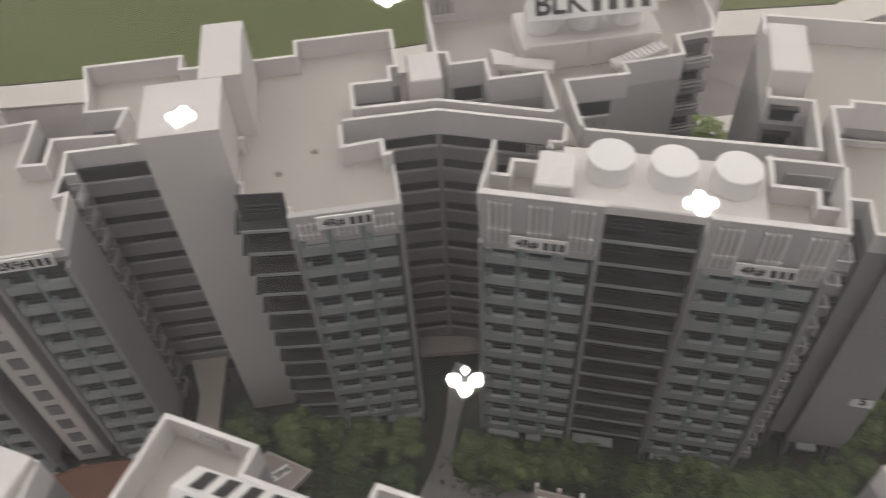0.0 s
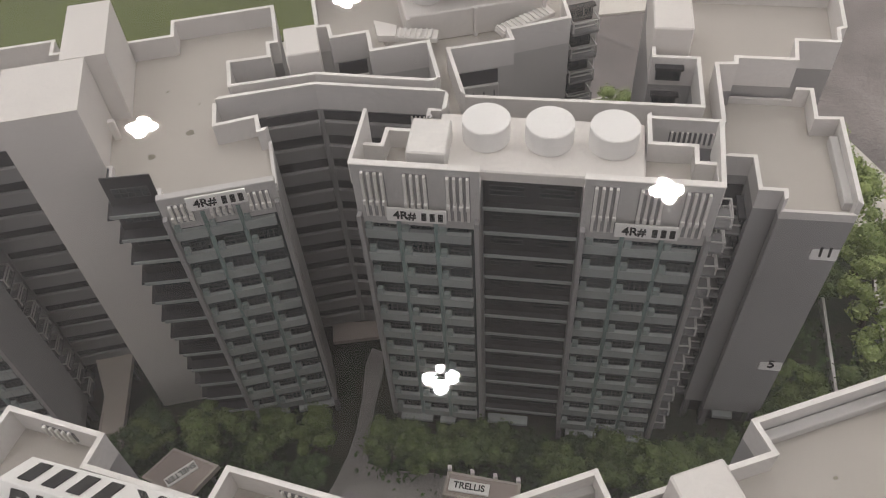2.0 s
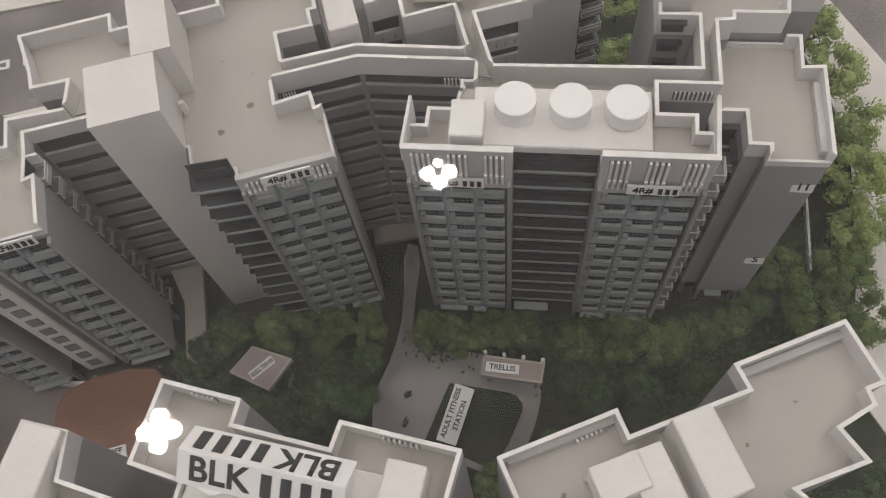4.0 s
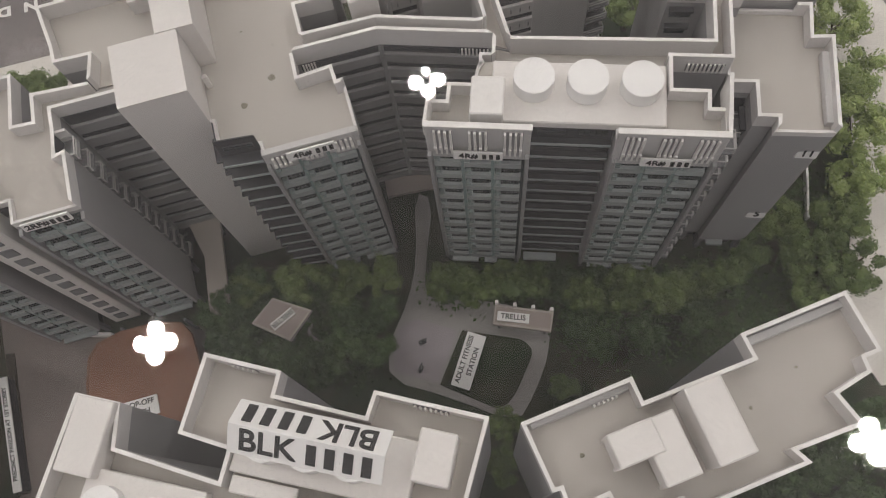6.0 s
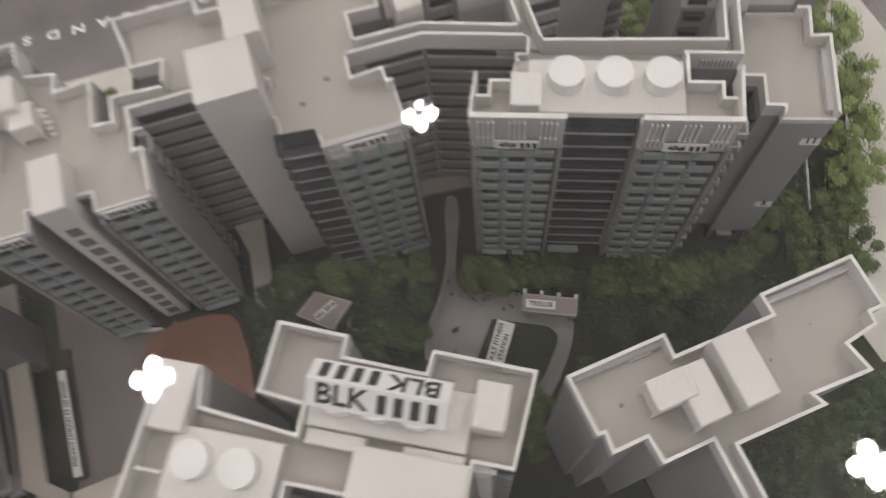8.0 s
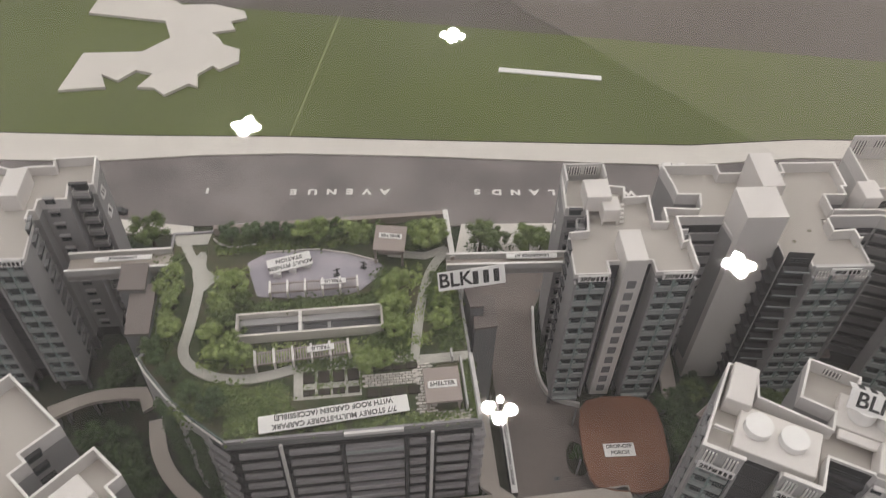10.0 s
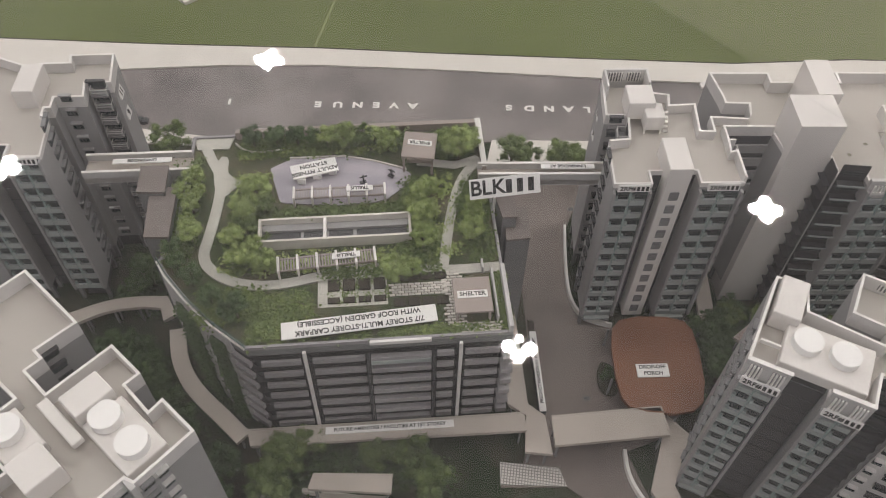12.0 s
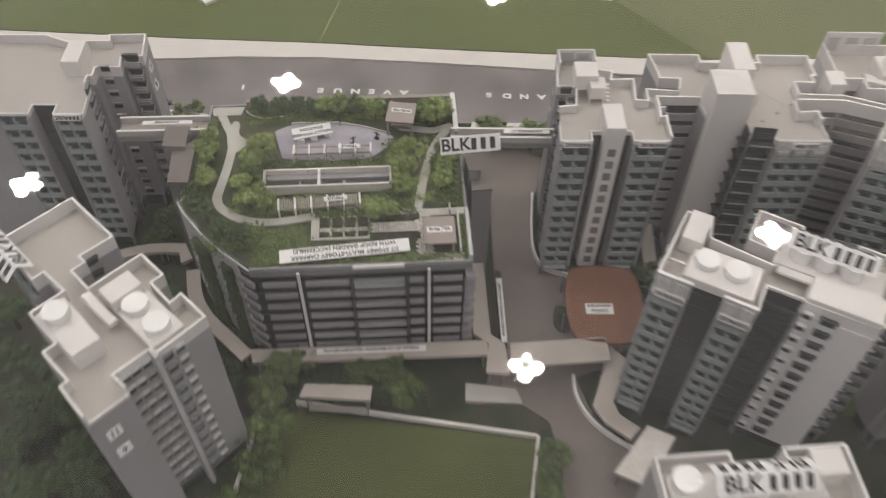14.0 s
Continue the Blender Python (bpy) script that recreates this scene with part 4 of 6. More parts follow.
tower_body(CORNER, pts, 1.84, 1.95, low=(1,))
roof_box("platform", CORNER, -0.16, 0.27, 0.60, 0.86, 1.84, 1.93)
roof_box("lift_house", CORNER, -0.34, -0.165, 0.60, 0.84, 1.84, 2.02)
roof_box("lift_house", CORNER, -0.20, 0.02, 0.19, 0.40, 1.84, 2.02)
roof_box("platform", CORNER, -0.53, -0.21, 0.20, 0.42, 1.84, 1.93)
roof_box("walk_slab", CORNER, -0.44, -0.08, 0.50, 0.57, 1.90, 1.95)
for x, y in ((-0.085, 0.72), (0.15, 0.73), (-0.415, 0.31)):
    tank(CORNER, x, y, 0.09, 1.93, 2.0)
for a in (0.2, 0.5, 0.8):
    hoods(CORNER, (0.28, 0.31), (0.28, 0.58), a, w=0.06, mat=PALE)
hoods(CORNER, (0.34, 0.60), (0.33, 1.0), 0.38, w=0.06, mat=GREY)
part("fin_wall", box(B(), 0.28, 0.36, 0.565, 0.60, 0.0, 1.95, 0.003), PALE, CORNER)
hoods(CORNER, (0.34, 0.60), (0.33, 1.0), 0.14, w=0.07, mat=MID)
hoods(CORNER, (-0.75, 0.69), (-0.74, 0.96), 0.2, w=0.09, mat=MID)
bays(CORNER, (-1.31, 0.36), (-0.80, 0.34), 3)
x, y = on_wing(CORNER, 0.424, 0.12)
wall_sign("11", x, y, 1.62, 56)
wall_sign("9", x, y, 1.38, 56)

# ---- near block ----
NEAR = thing("apartment_block", -1.66, -0.75, 0, 14, "grey model apartment block with a roof tank and sign", "building", "model blocks")
pts = [(0, -0.95), (1.20, -0.95), (1.20, 0), (0.80, 0), (0.80, -0.08), (0.47, -0.08), (0.47, 0), (0, 0)]
tower_body(NEAR, pts, 1.84, 1.95)
roof_box("platform", NEAR, 0.05, 1.0, -0.32, -0.10, 1.84, 1.90)
tank(NEAR, 0.155, -0.165, 0.09, 1.90, 1.98)
for x in (0.42, 0.60, 0.78):
    tank(NEAR, x, -0.20, 0.085, 1.90, 2.0)
roof_box("lift_house", NEAR, 0.92, 1.12, -0.22, -0.05, 1.84, 2.02)

# ---- multi-storey car park with its roof garden ----
CP = thing("carpark", -3.0, 1.06, 0, 13, "dark model multi-storey carpark with a planted roof garden", "building")
outline = [(-1.81, 0.0), (0, 0), (0.0, 0.53), (0.0, 2.06), (-2.34, 2.04), (-2.36, 1.69), (-2.38, 1.35), (-2.37, 0.99), (-2.42, 0.87), (-2.48, 0.78), (-2.41, 0.65), (-2.25, 0.43), (-2.05, 0.21)]
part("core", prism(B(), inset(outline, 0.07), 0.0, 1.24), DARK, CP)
part("roof_slab", prism(B(), outline, 1.24, 1.31), MID, CP)
part("parapet", ring(B(), outline, 0.02, 1.31, 1.345), BAND, CP)
part("front_sill", box(B(), -0.98, -0.56, -0.022, -0.001, 1.315, 1.352, 0.003), PARAPET, CP, "pale sill strip")
part("planting_bed", prism(B(), inset(outline, 0.02), 1.31, 1.322), BED, CP)
part("back_wall", box(B(), -2.0, -0.02, 2.00, 2.045, 1.322, 1.40, 0.003), SHED, CP, "brown back wall of the roof garden")
part("back_wall", box(B(), -0.045, -0.01, 1.50, 2.0, 1.322, 1.40, 0.003), SHED, CP, "brown side wall of the roof garden")
part("coping", box(B(), -0.05, -0.006, 1.50, 2.045, 1.40, 1.408), COPING, CP)
part("coping", box(B(), -2.0, -1.55, 2.046, 2.07, 1.36, 1.375), COPING, CP)
for v0, v1, u0 in ((0.10, 0.52, -0.10), (0.52, 0.60, -0.16)):
    part("planter_wall", box(B(), u0, u0 + 0.015, v0, v1, 1.322, 1.40, 0.002), PALE, CP)
part("parapet", box(B(), -0.03, 0.0, 0.0, 0.53, 1.345, 1.42, 0.003), PALE, CP)
for k in range(7):
    z = 0.20 + k * 0.152
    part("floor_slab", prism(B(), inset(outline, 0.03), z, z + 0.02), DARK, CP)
    for a, b, d in ((-1.73, -1.46, 0.02), (-1.38, -1.02, 0.02), (-0.98, -0.56, 0.035), (-0.52, -0.40, 0.02), (-0.32, -0.08, 0.02)):
        part("guard_wall", box(B(), a, b, -d, 0.004, z, z + 0.058, 0.003), BAND, CP, "grey storey guard wall")
    part("guard_wall", box(B(), -0.05, 0.036, -0.014, 0.10, z - 0.01, z + 0.045, 0.003), BAND, CP, "stepped corner guard wall")
    part("guard_wall", ribbon(B(), [(-1.80, -0.006), (-1.885, 0.06), (-1.93, 0.10)], 0.03, z - 0.01, z + 0.045), BAND, CP, "stepped corner guard wall")
    part("guard_wall", ribbon(B(), [(0.012, 0.02), (0.012, 2.04)], 0.016, z, z + 0.062), BAND, CP)
for a in (-1.0, -0.54):
    part("fin", box(B(), a - 0.01, a + 0.01, -0.04, 0.0, 0.2, 1.24), DARK, CP)
part("header_panel", box(B(), -0.98, -0.56, -0.04, 0.004, 1.08, 1.13, 0.003), LEDGE, CP)
west = [(-1.81, 0.0), (-2.05, 0.21), (-2.25, 0.43), (-2.41, 0.65), (-2.48, 0.78)]
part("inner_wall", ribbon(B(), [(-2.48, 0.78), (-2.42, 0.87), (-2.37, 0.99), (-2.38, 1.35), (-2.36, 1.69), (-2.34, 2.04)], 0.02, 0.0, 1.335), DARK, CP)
for p, q in zip(west, west[1:]):
    start = (-1.92, 0.097) if p == west[0] else p
    part("screen_wall", ribbon(B(), [start, q], 0.02, 0.10, 1.335), PALE, CP, "smooth grey curved screen wall")
    part("glass_rail", ribbon(B(), [p, q], 0.006, 1.345, 1.40), GREENGLASS, CP, "low green-edged glass rail")
part("coping", ribbon(B(), [(x - 0.004, y - 0.004) for x, y in west], 0.018, 1.335, 1.352), COPING, CP, "white curved coping")
for x in (-1.42, -0.36):
    part("mast", box(B(), x - 0.012, x + 0.012, -0.06, -0.036, 0.18, 1.33, 0.003), PARAPET, CP, "white vertical mast")

# ---- entrance canopies at the tower feet ----
def foot(t, a, b, d=0.05):
    m, w = along(a, b)
    bm = box(B(), 0.01, w - 0.01, 0.0, d, 0.15, 0.172, 0.003)
    bm.transform(m)
    part("entrance_canopy", bm, LEDGE, t, "pale canopy at the tower foot")


for t, a, b in ((WING, (0.03, 0), (0.22, 0)), (WING, (0.24, 0), (0.34, 0)), (WING, (0.49, 0.03), (0.72, 0.03)), (WING, (0.90, 0), (1.08, 0)), (WING, (1.10, 0), (1.32, 0)), (WING, (1.66, 0.19), (1.78, 0.19)), (BEND, (-0.45, 0), (-0.25, 0)), (BEND, (-0.22, 0), (-0.01, 0)), (BEND, (-0.64, 0.08), (-0.48, 0.08)), (POINT, (0.02, 0), (0.26, 0)), (POINT, (0.64, 0), (0.90, 0)), (TWIN, (0.0, -0.67), (0.22, -0.67)), (TWIN, (0.49, -0.67), (0.70, -0.67))):
    foot(t, a, b)

# ---- low roofs, drive and courtyard ----
def canopy(name, pts, z, label, mat, category="canopy", thick=0.03, posts=True, fascia=None):
    """A flat roof on slim posts."""
    cx, cy = sum(p[0] for p in pts) / len(pts), sum(p[1] for p in pts) / len(pts)
    t = thing(name, cx, cy, 0, 0, label, category)
    loc = [(x - cx, y - cy) for x, y in pts]
    part("roof", prism(B(), loc, z - thick, z), mat, t)
    part("fascia", ring(B(), inset(loc, -0.002), 0.012, z - thick - 0.004, z + 0.004), fascia or WALKWAY, t)
    if posts:
        ins = inset(loc, 0.035)
        step = max(1, len(ins) // 8)
        for x, y in ins[::step]:
            part("post", box(B(), x - 0.008, x + 0.008, y - 0.008, y + 0.008, 0, z - thick), MID, t)
    return t


canopy("porch", smooth([(-2.175, 1.84), (-2.07, 2.01), (-1.60, 2.08), (-1.475, 1.93), (-1.41, 1.35), (-1.55, 1.19), (-1.98, 1.16), (-2.09, 1.29)], 1), 0.30, "rust brown drop-off porch roof with rounded corners", PORCH, fascia=PORCH)
canopy("canopy", [(-2.61, 1.01), (-2.565, 0.77), (-1.70, 0.99), (-1.765, 1.225)], 0.30, "flat grey-beige entrance canopy on posts", WALKWAY)
canopy("covered_walkway", [(-4.90, 0.555), (-4.84, 0.43), (-2.79, 0.87), (-2.825, 1.02)], 0.28, "long flat grey walkway roof before the carpark", WALKWAY)
canopy("covered_walkway", [(-2.80, 1.00), (-2.785, 0.70), (-2.58, 0.71), (-2.66, 1.02), (-2.80, 1.10), (-3.10, 2.50), (-3.22, 2.47), (-2.95, 1.08)], 0.27, "flat grey walkway roof beside the carpark", WALKWAY)
curve = flow([(-6.70, 1.36), (-6.40, 1.56), (-6.1, 1.64), (-5.93, 1.66)])
canopy("covered_walkway", [tuple(v) for v in (curve + [(-5.80, 1.50), (-5.88, 1.42), (-5.95, 1.54)] + flow([(-6.1, 1.53), (-6.38, 1.45), (-6.62, 1.26)]))][::-1], 0.25, "curving flat grey walkway roof", WALKWAY)
bend = flow([(-5.74, 1.36), (-5.63, 1.08), (-5.44, 0.85), (-5.12, 0.64), (-4.92, 0.50)], 2)
t = thing("covered_walkway", 0, 0, 0, 0, "curving grey walkway roof round the carpark", "canopy")
part("roof", ribbon(B(), bend, 0.13, 0.22, 0.25), WALKWAY, t)
for x, y in bend[1::4]:
    part("post", box(B(), x - 0.008, x + 0.008, y - 0.008, y + 0.008, 0, 0.22), MID, t)
canopy("covered_walkway", [(-1.70, 1.19), (-1.83, 0.55), (-1.72, 0.41), (-1.50, 0.28), (-1.42, 0.40), (-1.60, 0.50), (-1.66, 0.62), (-1.53, 1.05)][::1], 0.22, "angled flat grey walkway roof by the tower", WALKWAY)
canopy("canopy", [(-1.37, 0.41), (-1.64, -0.07), (-1.36, -0.15), (-1.13, 0.34)], 0.27, "flat pale beige link roof between two towers", STONE)
canopy("pavilion", [(-4.31, 0.27), (-4.325, 0.15), (-3.725, 0.21), (-3.74, 0.35)], 0.33, "long beige pavilion roof at the lawn's edge", WALKWAY)
t = thing("bench", -4.02, 0.225, 0, 5.5, "long grey bench under the pavilion roof", "bench")
part("seat", box(B(), -0.26, 0.26, -0.03, 0.03, 0.05, 0.07, 0.003), WALKWAY, t)
for x in (-0.24, 0.0, 0.24):
    part("leg", box(B(), x - 0.01, x + 0.01, -0.025, 0.025, 0.0, 0.05), MID, t)
canopy("covered_walkway", [(-1.56, 2.80), (-1.43, 2.50), (-1.40, 2.08), (-1.27, 2.11), (-1.33, 2.76)], 0.22, "flat grey walkway roof between two towers", WALKWAY)
canopy("shelter", [(-1.13, 2.01), (-0.89, 1.87), (-0.745, 2.05), (-0.99, 2.16)], 0.22, "square beige garden shelter roof", SHED, "shelter")

lawn = sheet("lawn", [(-4.66, 0.14), (-4.68, -1.5), (-2.25, -1.5), (-2.25, 0.25)], 0.0, 0.02, LAWN, "bright green rectangular lawn", "lawn")
for a, b in (((-4.42, 0.24), (-2.27, 0.27)), ((-2.26, 0.27), (-2.26, -0.9)), ((-4.70, 0.16), (-4.68, -1.4))):
    slab("lawn_kerb", ribbon(B(), [a, b], 0.03, 0.0, 0.06), PAVE, "low pale kerb wall round the lawn", "kerb")
slab("forecourt", prism(B(), [(-2.96, 0.70), (-2.94, 0.52), (-2.43, 0.58), (-2.5, 0.72)], 0.0, 0.022), COBBLE, "pale cobbled forecourt", "paving")
slab("drive_kerb", ribbon(B(), flow([(-2.00, 0.93), (-1.97, 0.72), (-1.84, 0.52), (-1.65, 0.38), (-1.42, 0.28)]), 0.025, 0.0, 0.07), COPING, "white curved kerb wall", "kerb")
slab("drive_kerb", ribbon(B(), flow([(-2.59, 3.15), (-2.55, 2.60), (-2.49, 2.28), (-2.36, 2.12), (-2.12, 2.09)]), 0.022, 0.0, 0.07), COPING, "white curved kerb wall at the tower foot", "kerb")
slab("island", prism(B(), smooth([(-2.24, 1.74), (-2.22, 1.42), (-2.04, 1.40), (-2.06, 1.68)]), 0.012, 0.03), GRASS, "dark green planted traffic island", "planting")
slab("path", prism(B(), smooth([(-0.02, 2.86), (-0.05, 2.38), (-0.13, 2.10), (-0.29, 1.81), (-0.30, 1.58), (0.05, 1.44), (0.48, 1.22), (0.62, 1.40), (0.75, 1.66), (0.77, 1.88), (0.42, 2.03), (0.10, 2.07), (-0.02, 2.12), (0.01, 2.36), (0.10, 2.80)], 1), 0.0, 0.016), COURTPATH, "grey garden path with an exercise area", "path")
slab("fitness_floor", prism(B(), [(-0.22, 1.91), (-0.27, 1.64), (-0.13, 1.58), (0.01, 1.53), (0.17, 1.855), (-0.09, 1.965)], 0.016, 0.020), RUBBER, "lilac-grey rubber exercise floor", "floor")
slab("inner_lawn", prism(B(), [(0.02, 1.515), (0.34, 1.335), (0.385, 1.325), (0.43, 1.345), (0.47, 1.38), (0.51, 1.43), (0.61, 1.60), (0.63, 1.64), (0.63, 1.68), (0.60, 1.725), (0.56, 1.75), (0.20, 1.85)], 0.016, 0.03), GRASS, "dark green inner lawn", "lawn")
slab("path", ribbon(B(), flow([(-0.78, 2.06), (-0.81, 1.96), (-0.79, 1.91), (-0.70, 1.88), (-0.64, 1.80)]), 0.028, 0.0, 0.014), COURTPATH, "narrow pale curving path by the shelter", "path")


def trellis(name, x, y, z, rz, w, d, h, slats, label, mat=None):
    """Long beams on posts, white cross beams between the bays and a row of thin slats across each."""
    t = thing(name, x, y, z, rz, label, "trellis")
    for v in (-d / 2, d / 2 - 0.010):
        part("beam", box(B(), -w / 2, w / 2, v, v + 0.010, h - 0.022, h - 0.010), mat or SHED, t)
    n = 5
    me = mesh_of(box(B(), -0.0045, 0.0045, -d / 2 + 0.002, d / 2 - 0.002, 0, 0.010), mat or SLAT)
    for i in range(slats):
        place("slat", me, t, Matrix.Translation((-w / 2 + w * (i + 0.5) / slats, 0, h - 0.012)))
    cross = mesh_of(box(B(), -0.0085, 0.0085, -d / 2 - 0.014, d / 2 + 0.010, 0, 0.018, 0.002), COPING)
    me = mesh_of(box(B(), -0.008, 0.008, -0.008, 0.008, 0, h - 0.008), PAVE)
    for i in range(n + 1):
        u = -w / 2 + w * i / n
        place("cross_beam", cross, t, Matrix.Translation((u, 0, h - 0.008)))
        for v in (-d / 2, d / 2):
            place("post", me, t, Matrix.Translation((u, v, 0)))
    return t


canopy("trellis", [(0.43, 1.94), (0.40, 1.82), (0.75, 1.73), (0.785, 1.85)], 0.24, "beige garden trellis with white posts", SHED, "trellis")
for k in range(4):
    x, y = 0.44 + k * 0.112, 1.955 - k * 0.029
    slab("trellis_post", box(B(), x - 0.01, x + 0.01, y - 0.01, y + 0.01, 0, 0.26), COPING, "slim white garden trellis post", "post", kind="")


def exerciser(x, y, z, rz):
    t = thing("exercise_machine", x, y, z, rz, "small dark exercise machine on the rubber floor", "fitness equipment", "fitness machines")
    part("post", box(B(), -0.006, 0.006, -0.006, 0.006, 0, 0.09), DARK, t)
    part("handlebar", box(B(), -0.03, 0.03, -0.004, 0.004, 0.07, 0.078), DARK, t)
    part("foot_plate", box(B(), -0.03, 0.02, -0.014, 0.014, 0.012, 0.02), DARK, t)


for x, y, rz in ((-0.06, 1.80, 20), (-0.09, 1.63, 60)):
    exerciser(x, y, 0.02, rz)

card("card_label", 0.17, 0.055, -0.93, 2.015, 0.23, 215, "white card label reading shelter on a roof", ["SHELTER"], 0.042)
card("card_label", 0.20, 0.06, 0.53, 1.845, 0.255, -13, "white card label reading trellis on a roof", ["TRELLIS"], 0.046)
card("card_label", 0.36, 0.125, 0.22, 1.635, 0.10, 66, "white card label reading adult fitness station", ["ADULT FITNESS", "STATION"], 0.045)
for s in (-0.12, 0.12):
    a = radians(66)
    slab("label_stand", box(B(), 0.22 + s * math.cos(a) - 0.008, 0.22 + s * math.cos(a) + 0.008, 1.635 + s * math.sin(a) - 0.008, 1.635 + s * math.sin(a) + 0.008, 0.02, 0.09), PAPER, "small white stand under a label", "stand", kind="")
card("card_label", 0.26, 0.12, -1.83, 1.53, 0.315, 10, "white card label reading drop-off porch on brown roof", ["DROP-OFF", "PORCH"], 0.046)
card("card_label", 0.98, 0.06, -3.83, 0.735, 0.295, 12.5, "long white card label on the walkway roof", ["FUTURE AMENITIES / FACILITIES AT 1ST STOREY"], 0.040)
card("card_label", 0.75, 0.055, -2.735, 1.50, 0.13, 101, "long white card label by the driveway", ["PRECINCT PAVILION AT 1ST STOREY"], 0.037)
slab("label_stand", ribbon(B(), [(-2.81, 1.86), (-2.66, 1.14)], 0.05, 0.0, 0.117), DARK, "dark strip that carries a long label", "stand", kind="")

# ---- car park roof garden ----
garden = thing("roof_garden", -3.0, 1.06, 1.322, 13, "planted roof garden with paths and an exercise floor", "garden")
part("path", ribbon(B(), flow([(-2.27, 2.02), (-2.18, 1.78), (-2.08, 1.58), (-2.09, 1.3), (-2.13, 1.0), (-2.17, 0.78), (-2.04, 0.62), (-1.85, 0.53), (-1.6, 0.51), (-1.2, 0.60), (-0.9, 0.63), (-0.42, 0.56), (-0.02, 0.57)]), 0.080, 0.0, 0.012), PATHM, garden)
part("path", ribbon(B(), flow([(-0.04, 1.66), (-0.22, 1.46), (-0.33, 1.1), (-0.40, 0.75), (-0.43, 0.60)]), 0.075, 0.0, 0.010), PATHM, garden)
part("path", prism(B(), smooth([(-2.16, 1.60), (-2.10, 1.36), (-2.02, 1.40), (-1.98, 1.47), (-1.88, 1.51), (-1.98, 1.56), (-2.05, 1.64), (-2.04, 1.80), (-2.12, 1.82)], 1), 0.0, 0.009), PATHM, garden)
part("path", prism(B(), [(-2.34, 2.02), (-2.30, 1.90), (-2.05, 1.90), (-2.02, 2.02)], 0.0, 0.008), PATHM, garden)
part("edging", ribbon(B(), flow([(-2.0, 1.95), (-1.93, 1.86), (-1.75, 1.83), (-1.55, 1.88)]), 0.012, 0.0, 0.02), PAVE, garden)
part("exercise_floor", prism(B(), [(-1.71, 1.66), (-1.685, 1.54), (-1.625, 1.30), (-1.58, 1.285), (-1.21, 1.24), (-0.90, 1.25), (-0.80, 1.28), (-0.64, 1.42), (-0.605, 1.48), (-0.61, 1.53), (-0.65, 1.57), (-0.90, 1.68), (-1.13, 1.745), (-1.55, 1.75)], 0.0, 0.007), PLAZA, garden, "lilac-grey rubber exercise floor")
part("edging", ribbon(B(), [(-1.56, 1.757), (-1.13, 1.753), (-0.90, 1.688), (-0.64, 1.578)], 0.012, 0.0, 0.018), PAVE, garden)
part("path", ribbon(B(), [(-0.55, 1.66), (-0.25, 1.60), (-0.06, 1.66)], 0.08, 0.0, 0.006), PATHM, garden)
part("lawn_bed", prism(B(), [(-1.80, 0.06), (-0.02, 0.06), (-0.02, 0.10), (-0.45, 0.10), (-0.45, 0.33), (-1.33, 0.30), (-1.33, 0.46), (-1.75, 0.46), (-2.05, 0.40)], 0.0, 0.005), BED, garden)
part("planter_paving", prism(B(), [(-1.33, 0.30), (-0.84, 0.30), (-0.84, 0.56), (-1.33, 0.56)], 0.0, 0.008), PATHM, garden)
for i in range(4):
    for j, (v0, v1) in enumerate(((0.325, 0.375), (0.43, 0.53))):
        u = -1.26 + i * 0.108
        part("vegetable_bed", box(B(), u, u + 0.085, v0, v1, 0.006, 0.02, 0.003), SOIL, garden)
for i in range(4):
    u = -0.80 + i * 0.10
    part("vegetable_bed", box(B(), u, u + 0.085, 0.27, 0.34, 0.004, 0.018, 0.003), SOIL, garden)
    part("vegetable_bed", box(B(), u, u + 0.085, 0.49, 0.55, 0.004, 0.018, 0.003), SOIL, garden)
paver = mesh_of(box(B(), -0.021, 0.021, -0.009, 0.009, 0.004, 0.014, 0.003), STONE)
for r in range(5):
    for i in range(9):
        place("paver", paver, garden, Matrix.Translation((-0.81 + i * 0.046 + 0.02 * (r % 2), 0.37 + r * 0.022, 0.0)))
for r in range(20):
    for i in range(3):
        place("paver", paver, garden, Matrix.Translation((-0.435 + i * 0.046 + 0.02 * (r % 2), 0.09 + r * 0.024, 0.0)))
for r in range(4):
    for i in range(6):
        place("paver", paver, garden, Matrix.Translation((-0.33 + i * 0.046 + 0.02 * (r % 2), 0.03 + r * 0.022, 0.0)))


def in_garden(u, v):
    p = garden.matrix_basis @ Vector((u * K, v * K, 0))
    return p.x / K, p.y / K


GZ = 1.322
x, y = in_garden(-1.20, 0.95)
well = thing("light_well", x, y, GZ, 13, "long white-rimmed light well in the roof garden", "light well")
part("rim", ring(B(), [(-0.56, -0.11), (0.56, -0.11), (0.56, 0.11), (-0.56, 0.11)], 0.018, 0.0, 0.10), PAVE, well)
part("divider", box(B(), -0.085, -0.063, -0.092, 0.092, 0.0, 0.10), COPING, well)
part("shaft_floor", box(B(), -0.542, 0.542, -0.092, 0.092, 0.002, 0.020), GREY, well, "grey floor of the light well")
part("back_ledge", box(B(), -0.542, 0.542, 0.030, 0.092, 0.020, 0.045, 0.002), GREY, well)
for u0, u1 in ((-0.53, -0.255), (-0.235, -0.095), (-0.05, 0.13), (0.155, 0.53)):
    part("opening", box(B(), u0, u1, -0.075, 0.027, 0.020, 0.024), DARK, well, "dark opening to the deck below")
x, y = in_garden(-1.165, 1.30)
trellis("trellis", x, y, GZ, 13, 0.69, 0.10, 0.10, 34, "pale slatted trellis on the exercise floor")
x, y = in_garden(-1.26, 0.655)
